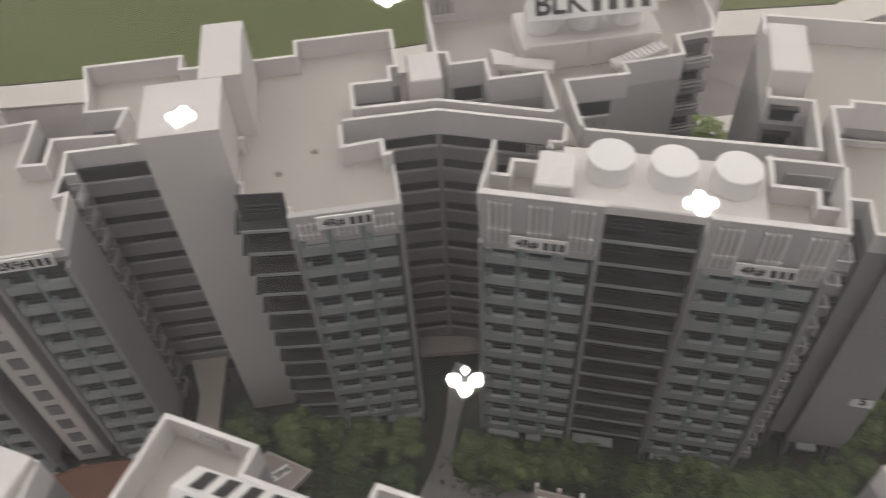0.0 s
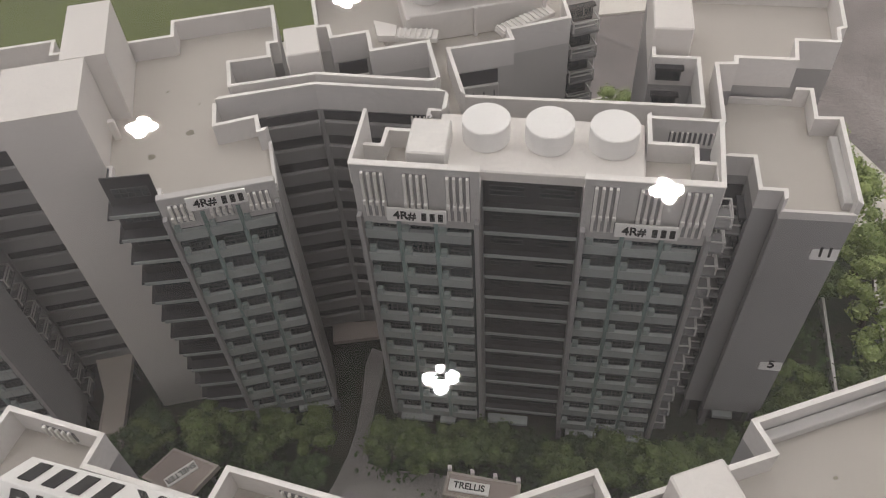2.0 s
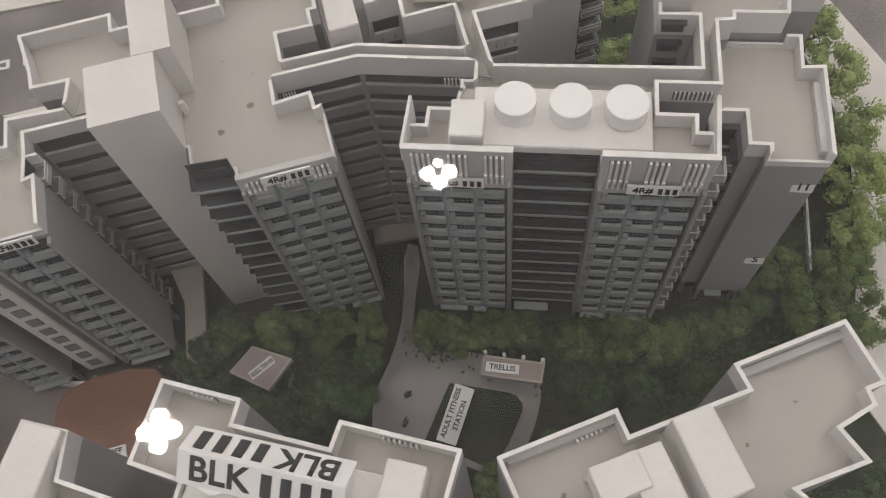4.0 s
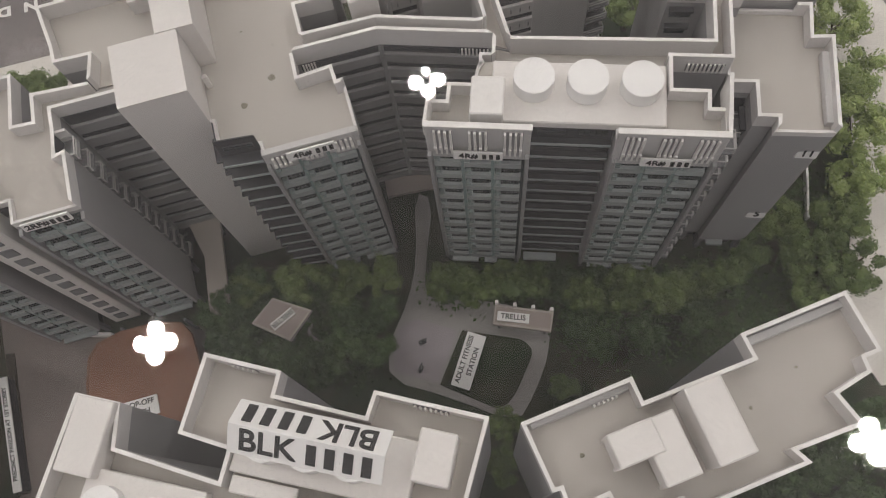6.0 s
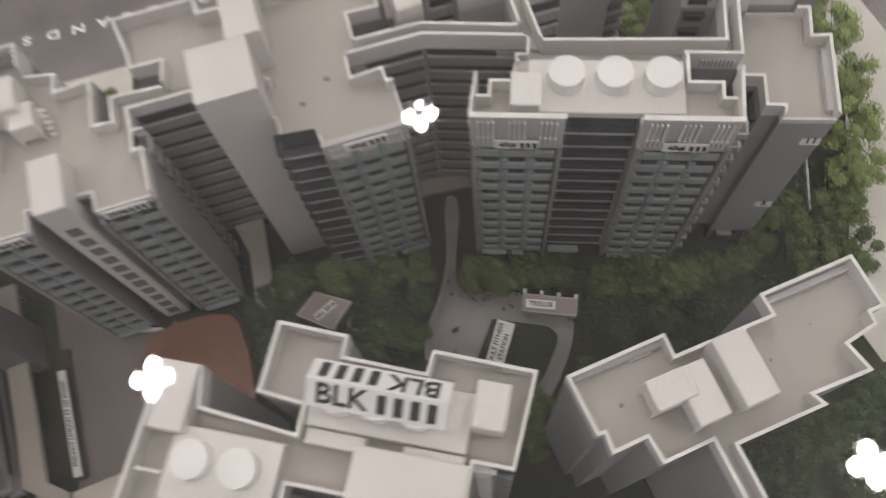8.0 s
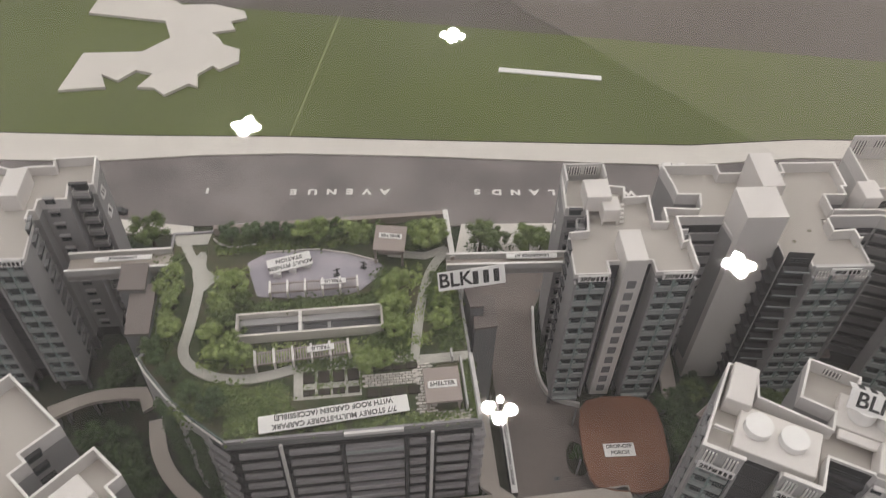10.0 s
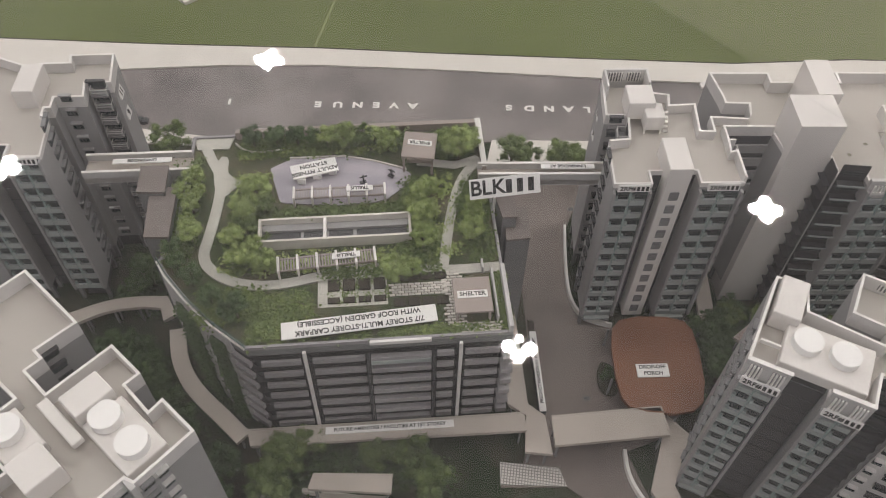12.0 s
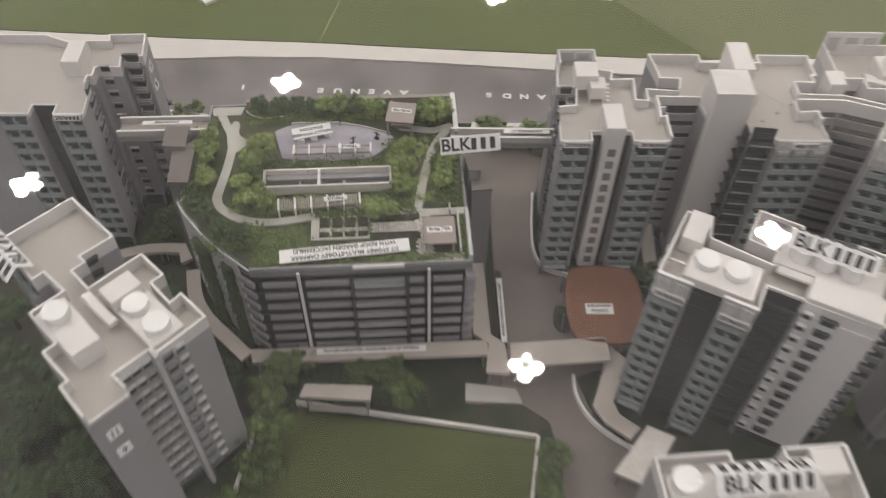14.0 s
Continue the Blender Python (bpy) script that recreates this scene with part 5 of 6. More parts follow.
trellis("trellis", x, y, GZ, 17, 0.69, 0.11, 0.10, 34, "pale slatted trellis in the roof garden")


def shelter(x, y, z, rz, w, d, h, label):
    t = thing("shelter", x, y, z, rz, label, "shelter")
    part("roof", box(B(), -w / 2, w / 2, -d / 2, d / 2, h, h + 0.02, 0.003), SHED, t)
    me = mesh_of(box(B(), -0.009, 0.009, -0.009, 0.009, 0, h), SHED)
    for a in (-1, 1):
        for b in (-1, 1):
            place("post", me, t, Matrix.Translation((a * (w / 2 - 0.02), b * (d / 2 - 0.02), 0)))
    part("bench", box(B(), -w / 2 + 0.03, w / 2 - 0.03, -0.02, 0.02, 0.0, 0.035), SHED, t)


x, y = in_garden(-0.53, 1.66)
shelter(x, y, GZ, 3, 0.26, 0.28, 0.17, "beige flat-roofed garden shelter on four posts")
card("card_label", 0.19, 0.055, x, y + 0.02, GZ + 0.196, 181, "white card label reading shelter on a roof", ["SHELTER"], 0.042)
x, y = in_garden(-0.26, 0.25)
shelter(x, y, GZ, 13, 0.26, 0.29, 0.12, "beige flat-roofed garden shelter on stone paving")
card("card_label", 0.21, 0.06, x, y, GZ + 0.146, 13, "white card label reading shelter on a roof", ["SHELTER"], 0.046)
x, y = in_garden(-1.36, 1.58)
card("card_label", 0.36, 0.15, x, y, GZ + 0.07, 206, "white card label reading adult fitness station", ["ADULT FITNESS", "STATION"], 0.052)
x, y = in_garden(-1.37, 1.53)
for s in (-0.1, 0.02, 0.14):
    a, b = in_garden(-1.36 + s, 1.52 + s * 0.35)
    slab("label_stand", box(B(), a - 0.03, a + 0.03, b - 0.015, b + 0.015, GZ, GZ + 0.055), PAPER, "white stand under a label", "stand", kind="")
x, y = in_garden(-1.01, 1.30)
card("card_label", 0.20, 0.05, x, y, GZ + 0.125, 193, "white card label reading trellis", ["TRELLIS"], 0.040)
x, y = in_garden(-1.12, 0.665)
card("card_label", 0.20, 0.05, x, y, GZ + 0.125, 197, "white card label reading trellis", ["TRELLIS"], 0.040)
x, y = in_garden(-1.04, 0.135)
card("card_label", 1.06, 0.135, x, y, GZ + 0.06, 197.5, "long white card label on the carpark roof", ["7/7 STOREY MULTI-STOREY CARPARK", "WITH ROOF GARDEN (ACCESSIBLE)"], 0.056, squeeze=0.93)
for s in (-0.45, 0.45):
    a, b = in_garden(-1.04 + s, 0.135 + s * 0.07)
    slab("label_stand", box(B(), a - 0.02, a + 0.02, b - 0.02, b + 0.02, GZ, GZ + 0.048), PAPER, "white stand under a label", "stand", kind="")
for u, v, rz in ((-0.98, 1.45, 30), (-0.76, 1.50, -20)):
    x, y = in_garden(u, v)
    exerciser(x, y, GZ + 0.007, rz)

TAUPE = material("dark_taupe_roof", (0.17, 0.145, 0.135), 0.75, vary=0.08)


# ---- stair cores and bridges beside the car park ----
def core_block(pts, z, label):
    cx, cy = sum(p[0] for p in pts) / len(pts), sum(p[1] for p in pts) / len(pts)
    t = thing("stair_core", cx, cy, 0, 0, label, "stair core")
    loc = [(x - cx, y - cy) for x, y in pts]
    part("wall", prism(B(), loc, 0, z), MID, t)
    part("roof", prism(B(), inset(loc, -0.004), z, z + 0.02), TAUPE, t)
    part("door", box(B(), -0.03, 0.03, min(p[1] for p in loc) - 0.002, min(p[1] for p in loc) + 0.02, 0.0, 0.10), DARK, t)


core_block([(-3.17, 1.99), (-3.07, 2.01), (-3.12, 2.23), (-3.25, 2.20)], 1.42, "dark grey stair core beside the carpark")
core_block([(-3.12, 1.88), (-2.95, 1.93), (-3.00, 2.23), (-3.17, 2.18)], 1.29, "dark grey lift core beside the carpark")
core_block([(-5.90, 1.77), (-5.70, 1.80), (-5.76, 2.06), (-5.96, 2.02)], 1.46, "dark brown stair core beside the carpark")
core_block([(-5.72, 1.40), (-5.55, 1.43), (-5.65, 1.90), (-5.84, 1.86)], 1.41, "dark brown lift core beside the carpark")


def bridge(a, b, width, z, label):
    d = Vector(b) - Vector(a)
    t = thing("link_bridge", a[0], a[1], 0, math.degrees(math.atan2(d.y, d.x)), label, "bridge")
    w = d.length
    part("deck", box(B(), 0, w, 0, width, z - 0.05, z), WALKWAY, t)
    for v in (0, width - 0.015):
        part("side_wall", box(B(), 0, w, v, v + 0.015, z - 0.06, z + 0.06), PALE, t)
        part("coping", box(B(), 0, w, v - 0.003, v + 0.018, z + 0.06, z + 0.068), COPING, t)


bridge((-3.40, 2.40), (-2.42, 2.56), 0.13, 1.36, "pale link bridge from carpark roof to tower")
bridge((-6.42, 1.93), (-5.62, 2.10), 0.20, 1.36, "pale link bridge from carpark roof to tower")
card("card_label", 0.42, 0.05, -2.72, 2.585, 1.44, 189, "white card label on the link bridge", ["LINKBRIDGE AT"], 0.040)
card("card_label", 0.45, 0.05, -6.0, 2.12, 1.44, 192, "white card label on the link bridge", ["LINKBRIDGE"], 0.040)


# ---- standing block signs ----
def block_sign(x, y, z, rz, w, h, lean, digits, both, label):
    t = thing("block_sign", x, y, z, rz, label, "sign", "block signs")
    for turned in ((0, 180) if both else (0,)):
        turn = pose(0, 0, 0, 0, 0, turned) @ pose(0, -h * math.cos(radians(lean)), 0, lean)
        bm = box(B(), -w / 2, w / 2, 0, h, -0.008, 0, 0.002)
        bm.transform(turn)
        part("board", bm, PAPER, t)
        size = h * 1.02
        letters("BLK", size, INK, t, turn @ Matrix.Translation((-w * 0.245, h * 0.5, 0.001)))
        bars([size * 0.29] * digits, size * 0.66, size * 0.25, INK, t, turn @ Matrix.Translation((w * (0.22 if digits > 3 else 0.21), h * 0.5, 0.001)))
    if not both:
        for s in (-0.3, 0.3):
            part("strut", box(B(), s * w - 0.006, s * w + 0.006, -0.01, 0.01, -0.08, h * math.sin(radians(lean)) * 0.6), PAPER, t)
    return t


p = TWIN.matrix_basis @ Vector((1.045 * K, 0.005 * K, 0))
block_sign(p.x / K, p.y / K, 2.052, -18, 0.63, 0.135, 38, 4, True, "folded white block sign with bold black print")
p = REAR.matrix_basis @ Vector((0.98 * K, 0.86 * K, 0))
block_sign(p.x / K, p.y / K, 2.075, 7, 0.60, 0.135, 55, 4, True, "folded white block sign on roof tanks")
block_sign(-3.195, 2.15, 1.58, 17.5, 0.53, 0.15, 55, 3, False, "white block sign standing above a stair core")
slab("sign_post", box(B(), -3.26, -3.24, 2.16, 2.18, 1.15, 1.62), COPING, "slim white sign post", "post", kind="")
block_sign(-1.03, -0.80, 2.002, 14, 0.62, 0.135, 38, 4, True, "folded white block sign on a near roof")
block_sign(-6.33, 0.06, 1.955, -34, 0.60, 0.135, 38, 4, True, "folded white block sign on a corner roof")

# ---- road letters, field marks, cars ----
road_print = thing("road_lettering", 0, 0, 0.012, 0, "widely spaced white street lettering on the road", "road marking")
LINE = [(-6.26, 4.36), (-5.31, 4.47), (-5.10, 4.50), (-4.89, 4.53), (-4.69, 4.56), (-4.50, 4.585), (-4.30, 4.61), (-3.27, 4.75), (-3.05, 4.775), (-2.84, 4.80), (-2.63, 4.83), (-2.43, 4.855), (-2.22, 4.88), (-2.01, 4.90), (-1.78, 4.94), (-1.57, 4.96)]
for ch, (x, y) in zip("1EUNEVASDNALDOOW", LINE):
    letters(ch, 0.115, COPING, road_print, Matrix.Translation((x, y, 0.003)) @ pose(0, 0, 0, 0, 0, 187), "letter", 1.3, 0.045)
slab("field_label", box(B(), -3.18, -1.84, 7.02, 7.11, 0.02, 0.035), PAPER, "long white label strip on the green field", "label", kind="")
slab("field_line", ribbon(B(), [(-5.57, 5.40), (-5.48, 8.0)], 0.024, 0.02, 0.0225), CHALK, "faint pale line across the field", "line")
step = [(-8.9, 8.0), (-7.85, 8.0), (-7.7, 7.9), (-7.25, 7.98), (-6.8, 7.88), (-6.72, 7.72), (-6.92, 7.60), (-6.80, 7.42), (-7.10, 7.30), (-6.95, 7.18), (-6.86, 7.05), (-6.62, 6.98), (-6.56, 6.72), (-6.76, 6.50), (-6.86, 6.58), (-7.00, 6.37), (-6.92, 6.12), (-7.05, 6.16), (-7.28, 5.90), (-7.45, 6.02), (-7.66, 6.00), (-7.56, 6.30), (-7.80, 6.34), (-7.95, 6.10), (-8.2, 6.2), (-8.05, 5.95), (-8.6, 5.8), (-8.6, 6.6), (-7.86, 6.74), (-7.60, 7.10), (-7.80, 7.48), (-8.9, 7.52)]
slab("block_footprint", prism(B(), step[::-1], 0.02, 0.06), PAVE, "flat white stepped footprint of a neighbouring block", "model piece", kind="")


def car(x, y, rz, mat, tone="white"):
    t = thing("car", x, y, 0.012, rz, "tiny " + tone + " model car on the road", "car", "cars")
    bm = B()
    prism(bm, [(-0.10, 0.012), (0.10, 0.012), (0.10, 0.035), (0.06, 0.04), (0.035, 0.065), (-0.05, 0.065), (-0.085, 0.04), (-0.10, 0.036)], -0.036, 0.036)
    bm.transform(Matrix(((1, 0, 0, 0), (0, 0, 1, 0), (0, 1, 0, 0), (0, 0, 0, 1))))
    bmesh.ops.recalc_face_normals(bm, faces=bm.faces)
    part("body", bm, mat, t)
    part("windscreen", box(B(), 0.030, 0.052, -0.028, 0.028, 0.045, 0.058), PANE, t)
    for a in (-0.06, 0.06):
        for b in (-0.036, 0.036):
            bm = cyl(B(), 0, 0, 0.016, -0.006, 0.006, 14)
            bm.transform(pose(a, b, 0.016, 90))
            part("wheel", bm, DARK, t)


car(-1.10, 5.44, 12, COPING)
car(-0.93, 5.46, 12, COPING)
car(-7.1, 3.89, 12, DARK, "black")


# ---- trees ----
ICO = [Vector(v).normalized() for v in ((0, 1, 1.618), (0, -1, 1.618), (0, 1, -1.618), (0, -1, -1.618), (1, 1.618, 0), (-1, 1.618, 0), (1, -1.618, 0), (-1, -1.618, 0), (1.618, 0, 1), (-1.618, 0, 1), (1.618, 0, -1), (-1.618, 0, -1))]
ICO_FACES = [f for f in itertools.combinations(range(12), 3) if all((ICO[a] - ICO[b]).length < 1.1 for a, b in itertools.combinations(f, 2))]


def crown_mesh(seed, mat, r=0.16, leaves=3600, flat=0.80):
    """Dense clumps of small leaves on a few boughs, with gaps between the clumps."""
    rng = random.Random(seed)
    lobes = []
    while len(lobes) < 20:
        c = Vector((rng.uniform(-1, 1), rng.uniform(-1, 1), rng.uniform(-0.6, 0.8)))
        if c.length < 1.0 and all((c * 0.78 * r - o).length > 0.22 * r for o, _ in lobes):
            lobes.append((c * 0.78 * r, rng.uniform(0.17, 0.34) * r))
    verts, faces = [], []
    for c, s in lobes:
        k = len(verts)
        for v in ICO:
            p = c + v * s * rng.uniform(0.55, 0.85)
            verts.append(Vector((p.x, p.y, p.z * flat)))
        faces += [tuple(k + q for q in f) for f in ICO_FACES]
    for i in range(leaves):
        c, s = lobes[rng.randrange(len(lobes))]
        d = Vector((rng.gauss(0, 1), rng.gauss(0, 1), rng.gauss(0, 1))).normalized()
        p = c + d * s * (0.70 + 0.36 * rng.random()) * rng.choice((1, 1, 1, 1.25))
        p.z *= flat
        n = (d + Vector((rng.gauss(0, 0.4), rng.gauss(0, 0.4), 0.3 + rng.gauss(0, 0.3)))).normalized()
        a = n.orthogonal().normalized()
        a = Matrix.Rotation(rng.uniform(0, 6.28), 3, n) @ a
        b = n.cross(a)
        q = r * rng.uniform(0.024, 0.052)
        k = len(verts)
        verts += [p + a * q, p + b * q * 0.7 + n * q * 0.25, p - a * q, p - b * q * 0.7 - n * q * 0.2]
        faces.append((k, k + 1, k + 2, k + 3))
    me = bpy.data.meshes.new("crown")
    me.from_pydata([v * K for v in verts], [], faces)
    me.materials.append(mat)
    return me


CROWNS = {m.name: [crown_mesh(s + 7 * j, m) for s in range(4)] for j, m in enumerate((LEAF_DARK, LEAF_MID, LEAF_LIGHT))}


def trunk_mesh():
    bm = B()
    made = bmesh.ops.create_cone(bm, cap_ends=True, segments=7, radius1=0.016, radius2=0.008, depth=0.16)
    for v in made["verts"]:
        v.co.z += 0.08
    for a in range(4):
        ang = a * 1.7
        made = bmesh.ops.create_cone(bm, cap_ends=True, segments=5, radius1=0.007, radius2=0.003, depth=0.11)
        m = pose(0.03 * math.cos(ang), 0.03 * math.sin(ang), 0.17, 35 * -math.sin(ang), 35 * math.cos(ang), 0)
        bmesh.ops.transform(bm, matrix=m, verts=made["verts"])
    return mesh_of(bm, BARK)


TRUNK = trunk_mesh()
TREE_RNG = random.Random(5)


def tree(x, y, z=0.0, size=1.0, mat=None, label=""):
    mat = mat or LEAF_MID
    t = thing("tree", x, y, z, TREE_RNG.uniform(0, 360), label or "small model tree with a loose green leafy crown", "tree", "model trees")
    place("trunk", TRUNK, t, Matrix.Scale(size, 4))
    place("crown", TREE_RNG.choice(CROWNS[mat.name]), t, Matrix.Translation((0, 0, 0.22 * size)) @ Matrix.Scale(size, 4) @ Matrix.Diagonal((1, 1, TREE_RNG.uniform(0.85, 1.1), 1)))
    return t


for x, y, s in ((-6.99, 0.12, 1.3), (-6.48, -0.47, 1.2), (-6.44, -0.14, 1.2), (-5.97, -0.62, 1.2), (-6.33, -0.96, 1.3), (-5.73, -0.86, 1.1), (-7.23, 0.58, 1.3), (-6.61, 0.43, 1.2), (-6.75, -0.2, 1.1), (-6.6, 0.12, 1.2), (-6.9, -0.6, 1.2), (-6.2, -0.3, 1.0)):
    tree(x, y, 0, s, LEAF_DARK, "small model tree with a dark green leafy crown")
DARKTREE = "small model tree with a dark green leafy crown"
for x, y, s in ((-1.13, 2.26, 1.0), (-0.82, 2.27, 1.15), (-0.52, 2.22, 1.1), (-0.28, 2.22, 1.05), (0.14, 2.13, 1.05), (0.34, 2.06, 1.0), (0.64, 2.08, 1.1), (0.98, 1.93, 1.0), (1.24, 1.95, 1.1), (1.50, 1.87, 1.15), (1.72, 1.94, 0.95), (1.90, 1.99, 0.9), (2.08, 2.10, 0.9), (0.78, 1.38, 0.7), (0.48, 2.14, 0.8), (1.36, 2.06, 0.8)):
    tree(x, y, 0, s)
# darker flock on these courtyard trees: shade between the blocks put into colour
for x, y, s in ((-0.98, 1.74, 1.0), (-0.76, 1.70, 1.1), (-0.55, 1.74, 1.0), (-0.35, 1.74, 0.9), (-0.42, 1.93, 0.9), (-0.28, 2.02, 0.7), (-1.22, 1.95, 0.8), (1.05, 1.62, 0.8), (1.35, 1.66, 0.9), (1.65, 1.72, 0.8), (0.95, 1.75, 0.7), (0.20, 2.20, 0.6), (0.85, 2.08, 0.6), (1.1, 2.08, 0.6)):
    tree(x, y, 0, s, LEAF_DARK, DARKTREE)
for x, y, s in ((2.98, 3.60, 1.5), (2.94, 3.15, 1.6), (2.88, 2.82, 1.55), (2.82, 2.48, 1.5), (2.66, 2.22, 1.4), (2.40, 2.06, 1.3), (2.62, 1.92, 1.5), (2.40, 1.80, 1.2), (2.30, 2.30, 1.1), (2.95, 4.0, 1.4), (2.62, 3.0, 1.2)):
    tree(x, y, 0, s, LEAF_LIGHT if x > 2.7 else LEAF_MID)
for x, y, s in ((1.94, 0.66, 1.1), (1.76, 0.62, 1.0), (2.15, 0.74, 1.1), (2.33, 0.80, 1.2), (2.52, 0.96, 1.2), (1.92, 0.48, 1.0), (2.3, 0.5, 1.2), (2.7, 0.8, 1.3), (0.40, 1.20, 0.8), (0.36, 0.95, 0.9)):
    tree(x, y, 0, s, LEAF_DARK if x > 1 else LEAF_MID)
for x, y, s in ((1.02, 3.78, 1.3), (1.62, 3.95, 1.3), (1.70, 4.52, 1.3), (1.95, 4.40, 1.2)):
    tree(x, y, 0, s, LEAF_LIGHT, "small model tree with a bright green leafy crown")
for x, y, s in ((-4.56, 0.40, 1.35), (-4.62, 0.16, 1.3), (-3.91, 0.56, 1.0), (-3.62, 0.56, 1.15), (-3.46, 0.38, 1.15), (-4.43, 0.56, 1.0), (-4.50, -0.14, 1.4), (-4.46, -0.52, 1.4), (-2.12, 0.02, 1.1), (-2.14, -0.24, 1.0), (-3.78, 0.62, 0.8), (-4.55, -0.92, 1.4)):
    tree(x, y, 0, s)
for x, y, s in ((-6.54, 3.46, 1.4), (-3.17, 3.84, 1.3), (-3.02, 3.90, 1.0), (-2.68, 3.87, 1.3), (-2.54, 3.93, 0.95)):
    tree(x, y, 0, s)
for x, y, s in ((-6.02, 1.11, 1.2), (-5.85, 0.98, 1.1), (-5.42, 0.52, 1.2), (-5.04, 0.30, 1.1), (-6.24, 1.16, 1.0), (-6.21, 1.92, 1.2), (-6.26, 1.72, 1.0), (-5.65, 0.75, 1.2), (-5.25, 0.15, 1.1), (-5.0, 0.05, 1.0), (-4.80, -0.22, 1.0), (-6.5, -0.36, 1.3), (-6.12, -0.95, 1.3), (-5.86, -0.85, 1.2), (-6.55, -0.68, 1.3), (-6.02, -0.6, 1.2), (-6.4, -0.06, 1.1), (-5.6, -1.2, 1.2)):
    tree(x, y, 0, s, LEAF_DARK, DARKTREE)
for x, y, s in ((-1.32, 2.05, 1.1), (-1.25, 1.68, 1.1), (-1.16, 2.3, 1.0), (-1.38, 2.18, 0.8), (-1.35, 1.86, 1.0), (-2.15, 1.57, 0.5)):
    tree(x, y, 0, s, LEAF_DARK, DARKTREE)
for u, v, s in ((-2.27, 1.50, 0.62), (-2.24, 1.36, 0.5), (-2.26, 1.22, 0.66), (-2.30, 1.08, 0.5), (-2.25, 0.96, 0.66), (-2.36, 1.38, 0.5), (-1.79, 1.31, 0.82), (-1.72, 1.20, 0.6), (-1.88, 1.12, 0.76), (-1.84, 0.98, 0.66), (-1.93, 0.86, 0.76), (-1.88, 0.72, 0.66), (-1.71, 0.64, 0.74), (-1.80, 0.80, 0.6), (-0.53, 1.24, 0.80), (-0.56, 1.02, 0.78), (-0.56, 0.78, 0.72), (-0.60, 1.14, 0.55), (-0.56, 0.90, 0.55), (-0.76, 0.50, 0.78), (-0.66, 0.54, 0.5), (-0.21, 1.66, 0.95), (-0.14, 1.76, 0.8), (-0.30, 1.76, 0.7), (-0.21, 0.82, 0.72), (-0.18, 0.98, 0.62), (-0.13, 1.14, 0.62), (-1.13, 1.84, 0.8), (-0.98, 1.86, 0.7), (-0.77, 1.80, 0.76), (-0.88, 1.88, 0.6), (-1.26, 1.88, 0.62)):
    x, y = in_garden(u, v)
    tree(x, y, GZ, s, LEAF_LIGHT if TREE_RNG.random() < 0.7 else LEAF_MID, "small model tree with a bright green leafy crown")
for u, v, s in ((-1.84, 1.88, 0.8), (-1.66, 1.90, 0.75), (-1.50, 1.90, 0.7), (-1.38, 1.90, 0.6), (-1.87, 0.25, 0.9), (-2.20, 0.56, 0.75), (-2.32, 0.70, 0.6), (-2.05, 0.36, 0.7), (-2.36, 0.84, 0.6)):
    x, y = in_garden(u, v)
    tree(x, y, GZ, s * 0.9, LEAF_DARK, DARKTREE)


def shrubs(name, spots, mat, label, seed, per=26, r=0.06):
    """Low planting in clumps."""
    rng = random.Random(seed)
    verts, faces = [], []
    for x, y, z, s in spots:
        for _ in range(per):
            d = Vector((rng.gauss(0, 0.5), rng.gauss(0, 0.5), abs(rng.gauss(0, 0.45)) * 0.7))
            p = Vector((x, y, z)) + d * r * s
            n = Vector((rng.gauss(0, 0.6), rng.gauss(0, 0.6), 1)).normalized()
            a = Matrix.Rotation(rng.uniform(0, 6.28), 3, n) @ n.orthogonal().normalized()
            b = n.cross(a)
            q = rng.uniform(0.008, 0.018) * s ** 0.5
            k = len(verts)
            verts += [p + a * q, p + b * q * 0.7 + n * q * 0.3, p - a * q, p - b * q * 0.7]
            faces.append((k, k + 1, k + 2, k + 3))
    me = bpy.data.meshes.new("shrubs")
    me.from_pydata([v * K for v in verts], [], faces)
    me.materials.append(mat)
    return tagged(new(name, me), label, "shrubs", kind="stuff")


rng = random.Random(21)


def scatter(n, u0, u1, v0, v1, z, rot=None, s=(0.7, 1.4)):
    out = []
    for _ in range(n):
        u, v = rng.uniform(u0, u1), rng.uniform(v0, v1)
        x, y = in_garden(u, v) if rot else (u, v)
        out.append((x, y, z, rng.uniform(*s)))
    return out


shrubs("garden_shrubs", scatter(150, -1.95, -0.6, 1.80, 2.0, GZ, 1) + scatter(110, -1.96, -1.72, 0.64, 1.42, GZ, 1) + scatter(150, -1.75, -0.6, 1.08, 1.20, GZ, 1) + scatter(110, -0.66, -0.49, 0.70, 1.45, GZ, 1) + scatter(120, -2.45, -2.25, 0.75, 1.78, GZ, 1) + scatter(90, -0.26, -0.05, 0.65, 1.40, GZ, 1) + scatter(50, -0.35, -0.04, 1.68, 1.98, GZ, 1) + scatter(50, -1.28, -0.48, 0.57, 0.60, GZ, 1) + scatter(25, -0.75, -0.48, 0.66, 0.84, GZ, 1), LEAF_MID, "mixed green planting on the carpark roof", 3)
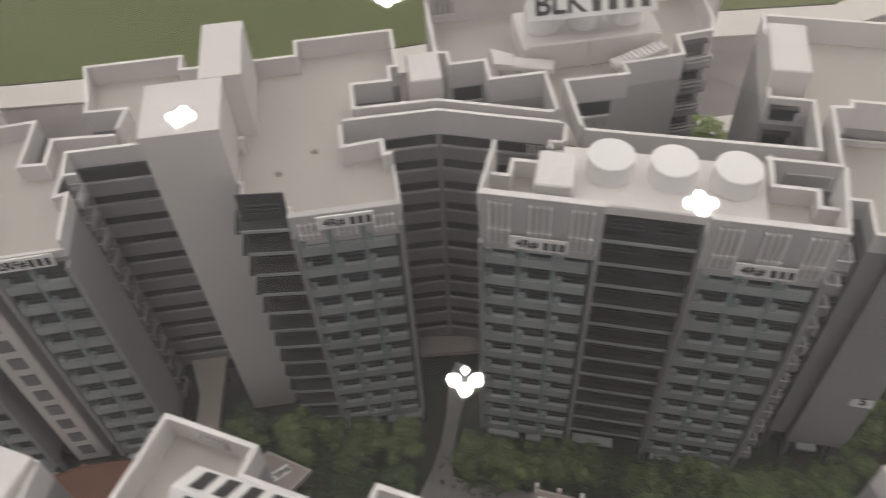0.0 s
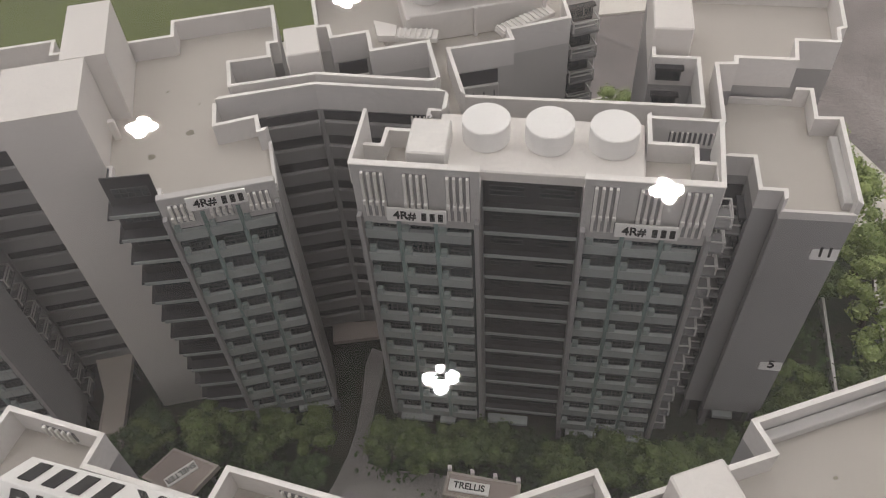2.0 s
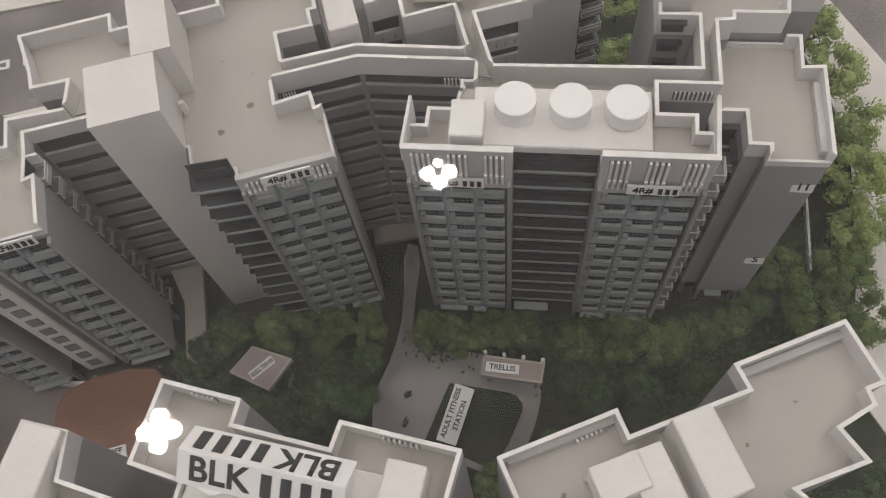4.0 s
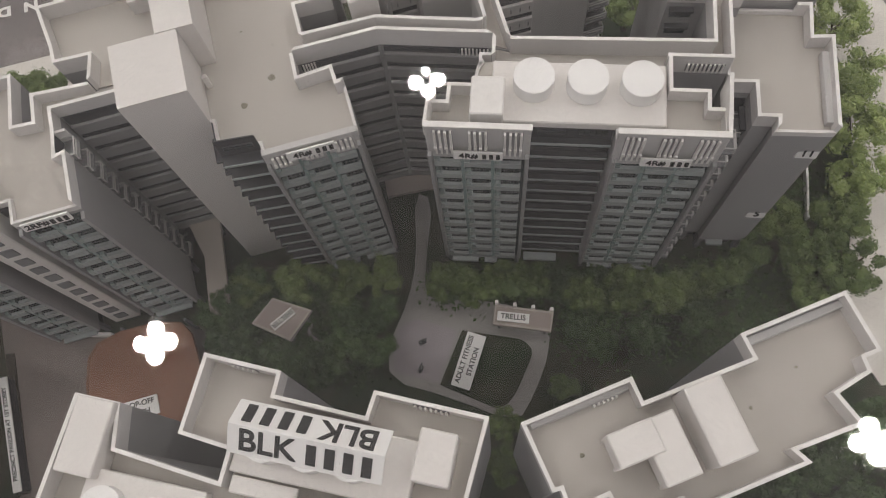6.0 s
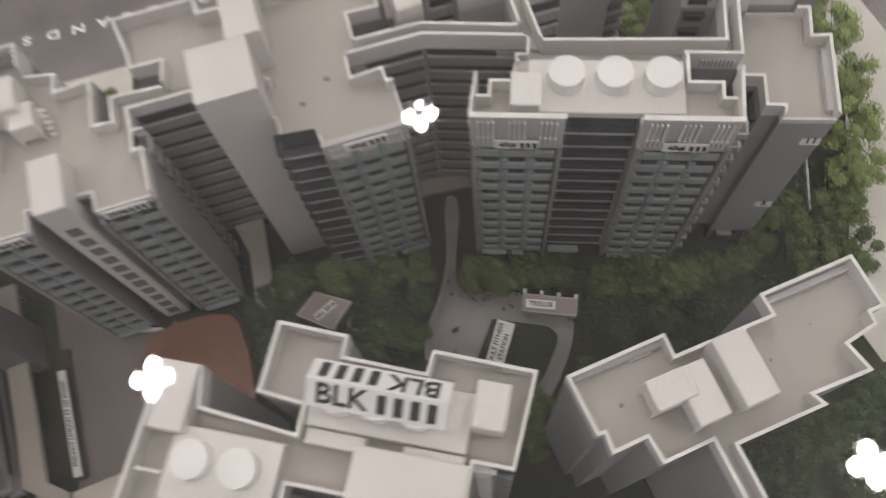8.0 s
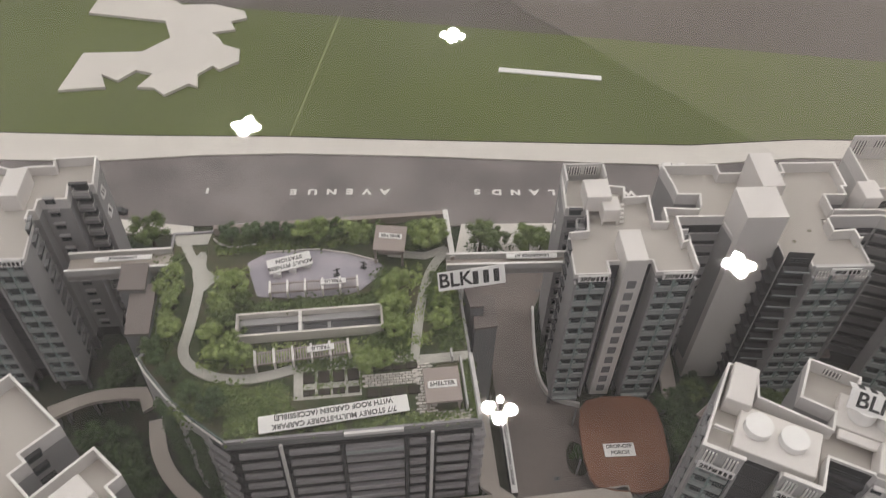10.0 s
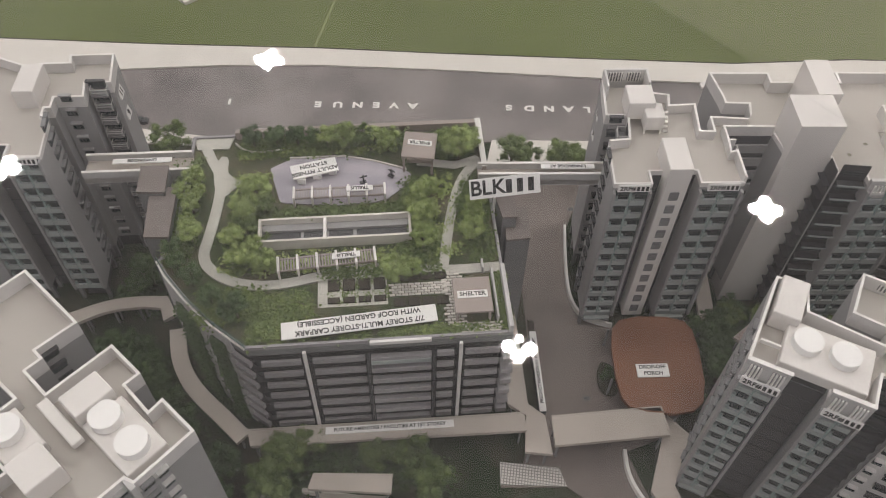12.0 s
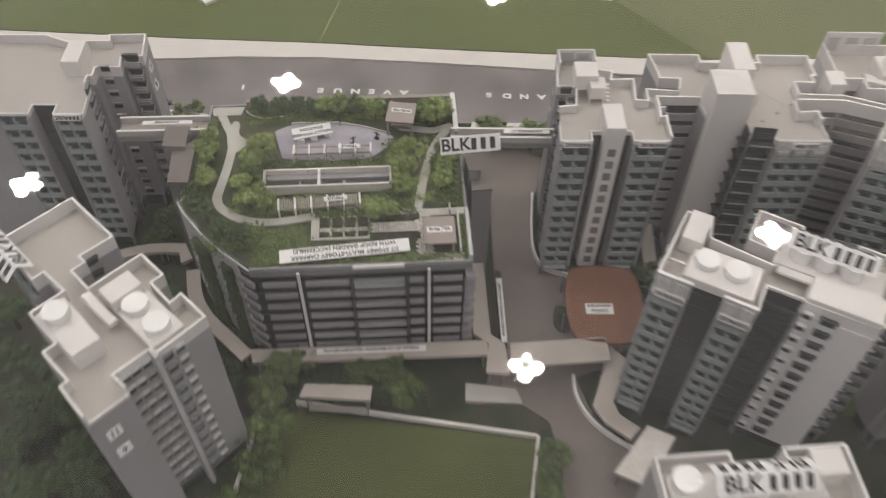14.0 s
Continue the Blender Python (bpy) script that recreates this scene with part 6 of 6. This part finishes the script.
shrubs("garden_tufts", scatter(160, -2.05, -0.48, 0.62, 0.80, GZ, 1, (0.4, 0.8)) + scatter(120, -1.98, -1.72, 0.75, 1.60, GZ, 1, (0.4, 0.9)) + scatter(90, -1.80, -1.36, 0.08, 0.44, GZ, 1, (0.3, 0.6)) + scatter(60, -0.85, -0.05, 0.04, 0.10, GZ, 1, (0.3, 0.6)) + scatter(70, -1.95, -0.70, 1.78, 1.86, GZ, 1, (0.4, 0.8)) + scatter(70, -0.48, -0.30, 0.70, 1.50, GZ, 1, (0.4, 0.8)), LEAF_LIGHT, "pale green tufts among the roof planting", 5, per=14)
shrubs("garden_groundcover", scatter(170, -1.80, -1.36, 0.06, 0.44, GZ, 1, (0.5, 1.0)) + scatter(90, -2.15, -1.75, 0.25, 0.48, GZ, 1) + scatter(60, -1.35, -0.05, 0.04, 0.09, GZ, 1, (0.4, 0.9)) + scatter(50, -0.10, -0.02, 0.10, 0.50, GZ, 1, (0.5, 0.9)) + scatter(60, -1.26, -0.84, 0.33, 0.53, GZ, 1, (0.3, 0.5)), LEAF_MID, "dark green groundcover on the carpark roof", 4)
shrubs("courtyard_shrubs", scatter(190, -1.25, -0.42, 1.62, 2.35, 0.0) + scatter(200, 0.85, 2.2, 1.55, 2.15, 0.0) + scatter(60, 0.05, 0.9, 2.05, 2.22, 0.0) + scatter(90, 2.2, 2.75, 1.7, 3.4, 0.0) + scatter(60, 1.7, 2.6, 0.4, 1.0, 0.0), LEAF_DARK, "dark green courtyard underplanting", 6, per=22, r=0.10)
shrubs("street_shrubs", scatter(90, -4.75, -4.45, -1.3, 0.5, 0.0) + scatter(80, -4.4, -3.3, 0.42, 0.62, 0.0) + scatter(120, -6.3, -5.2, 0.2, 1.3, 0.0) + scatter(50, -6.4, -6.0, 1.6, 2.1, 0.0) + scatter(40, -3.3, -2.5, 3.8, 3.98, 0.0) + scatter(60, -1.42, -1.1, 1.6, 2.4, 0.0), LEAF_DARK, "dark green planting along the walkways", 8, per=22, r=0.10)

def climbers():
    out = []
    for f0, f1 in ((0.17, 0.25), (0.42, 0.60)):
        for _ in range(330):
            f = rng.uniform(f0, f1)
            k = min(int(f * 4), 3)
            p, q, g = west[k], west[k + 1], f * 4 - k
            x, y = in_garden(p[0] + (q[0] - p[0]) * g - 0.018, p[1] + (q[1] - p[1]) * g - 0.012)
            out.append((x, y, rng.uniform(0.05, 1.20), rng.uniform(0.4, 0.75)))
    return out


shrubs("climbing_plants", climbers(), LEAF_DARK, "green climbers on the curved carpark wall", 11)
slab("garden_fence", ribbon(B(), [(2.56, 2.33), (2.70, 2.99)], 0.016, 0.0, 0.06), COPING, "slim white fence line by the trees", "fence", kind="")

for x, y in ((-2.54, 3.40), (-2.31, 1.36)):
    t = thing("drain_cover", x, y, 0.012, 10, "small dark drain cover in the driveway", "drain cover", "drain covers")
    part("frame", box(B(), -0.028, 0.028, -0.018, 0.018, 0, 0.004), MID, t)
    part("grate", box(B(), -0.022, 0.022, -0.013, 0.013, 0.004, 0.006), DARK, t)
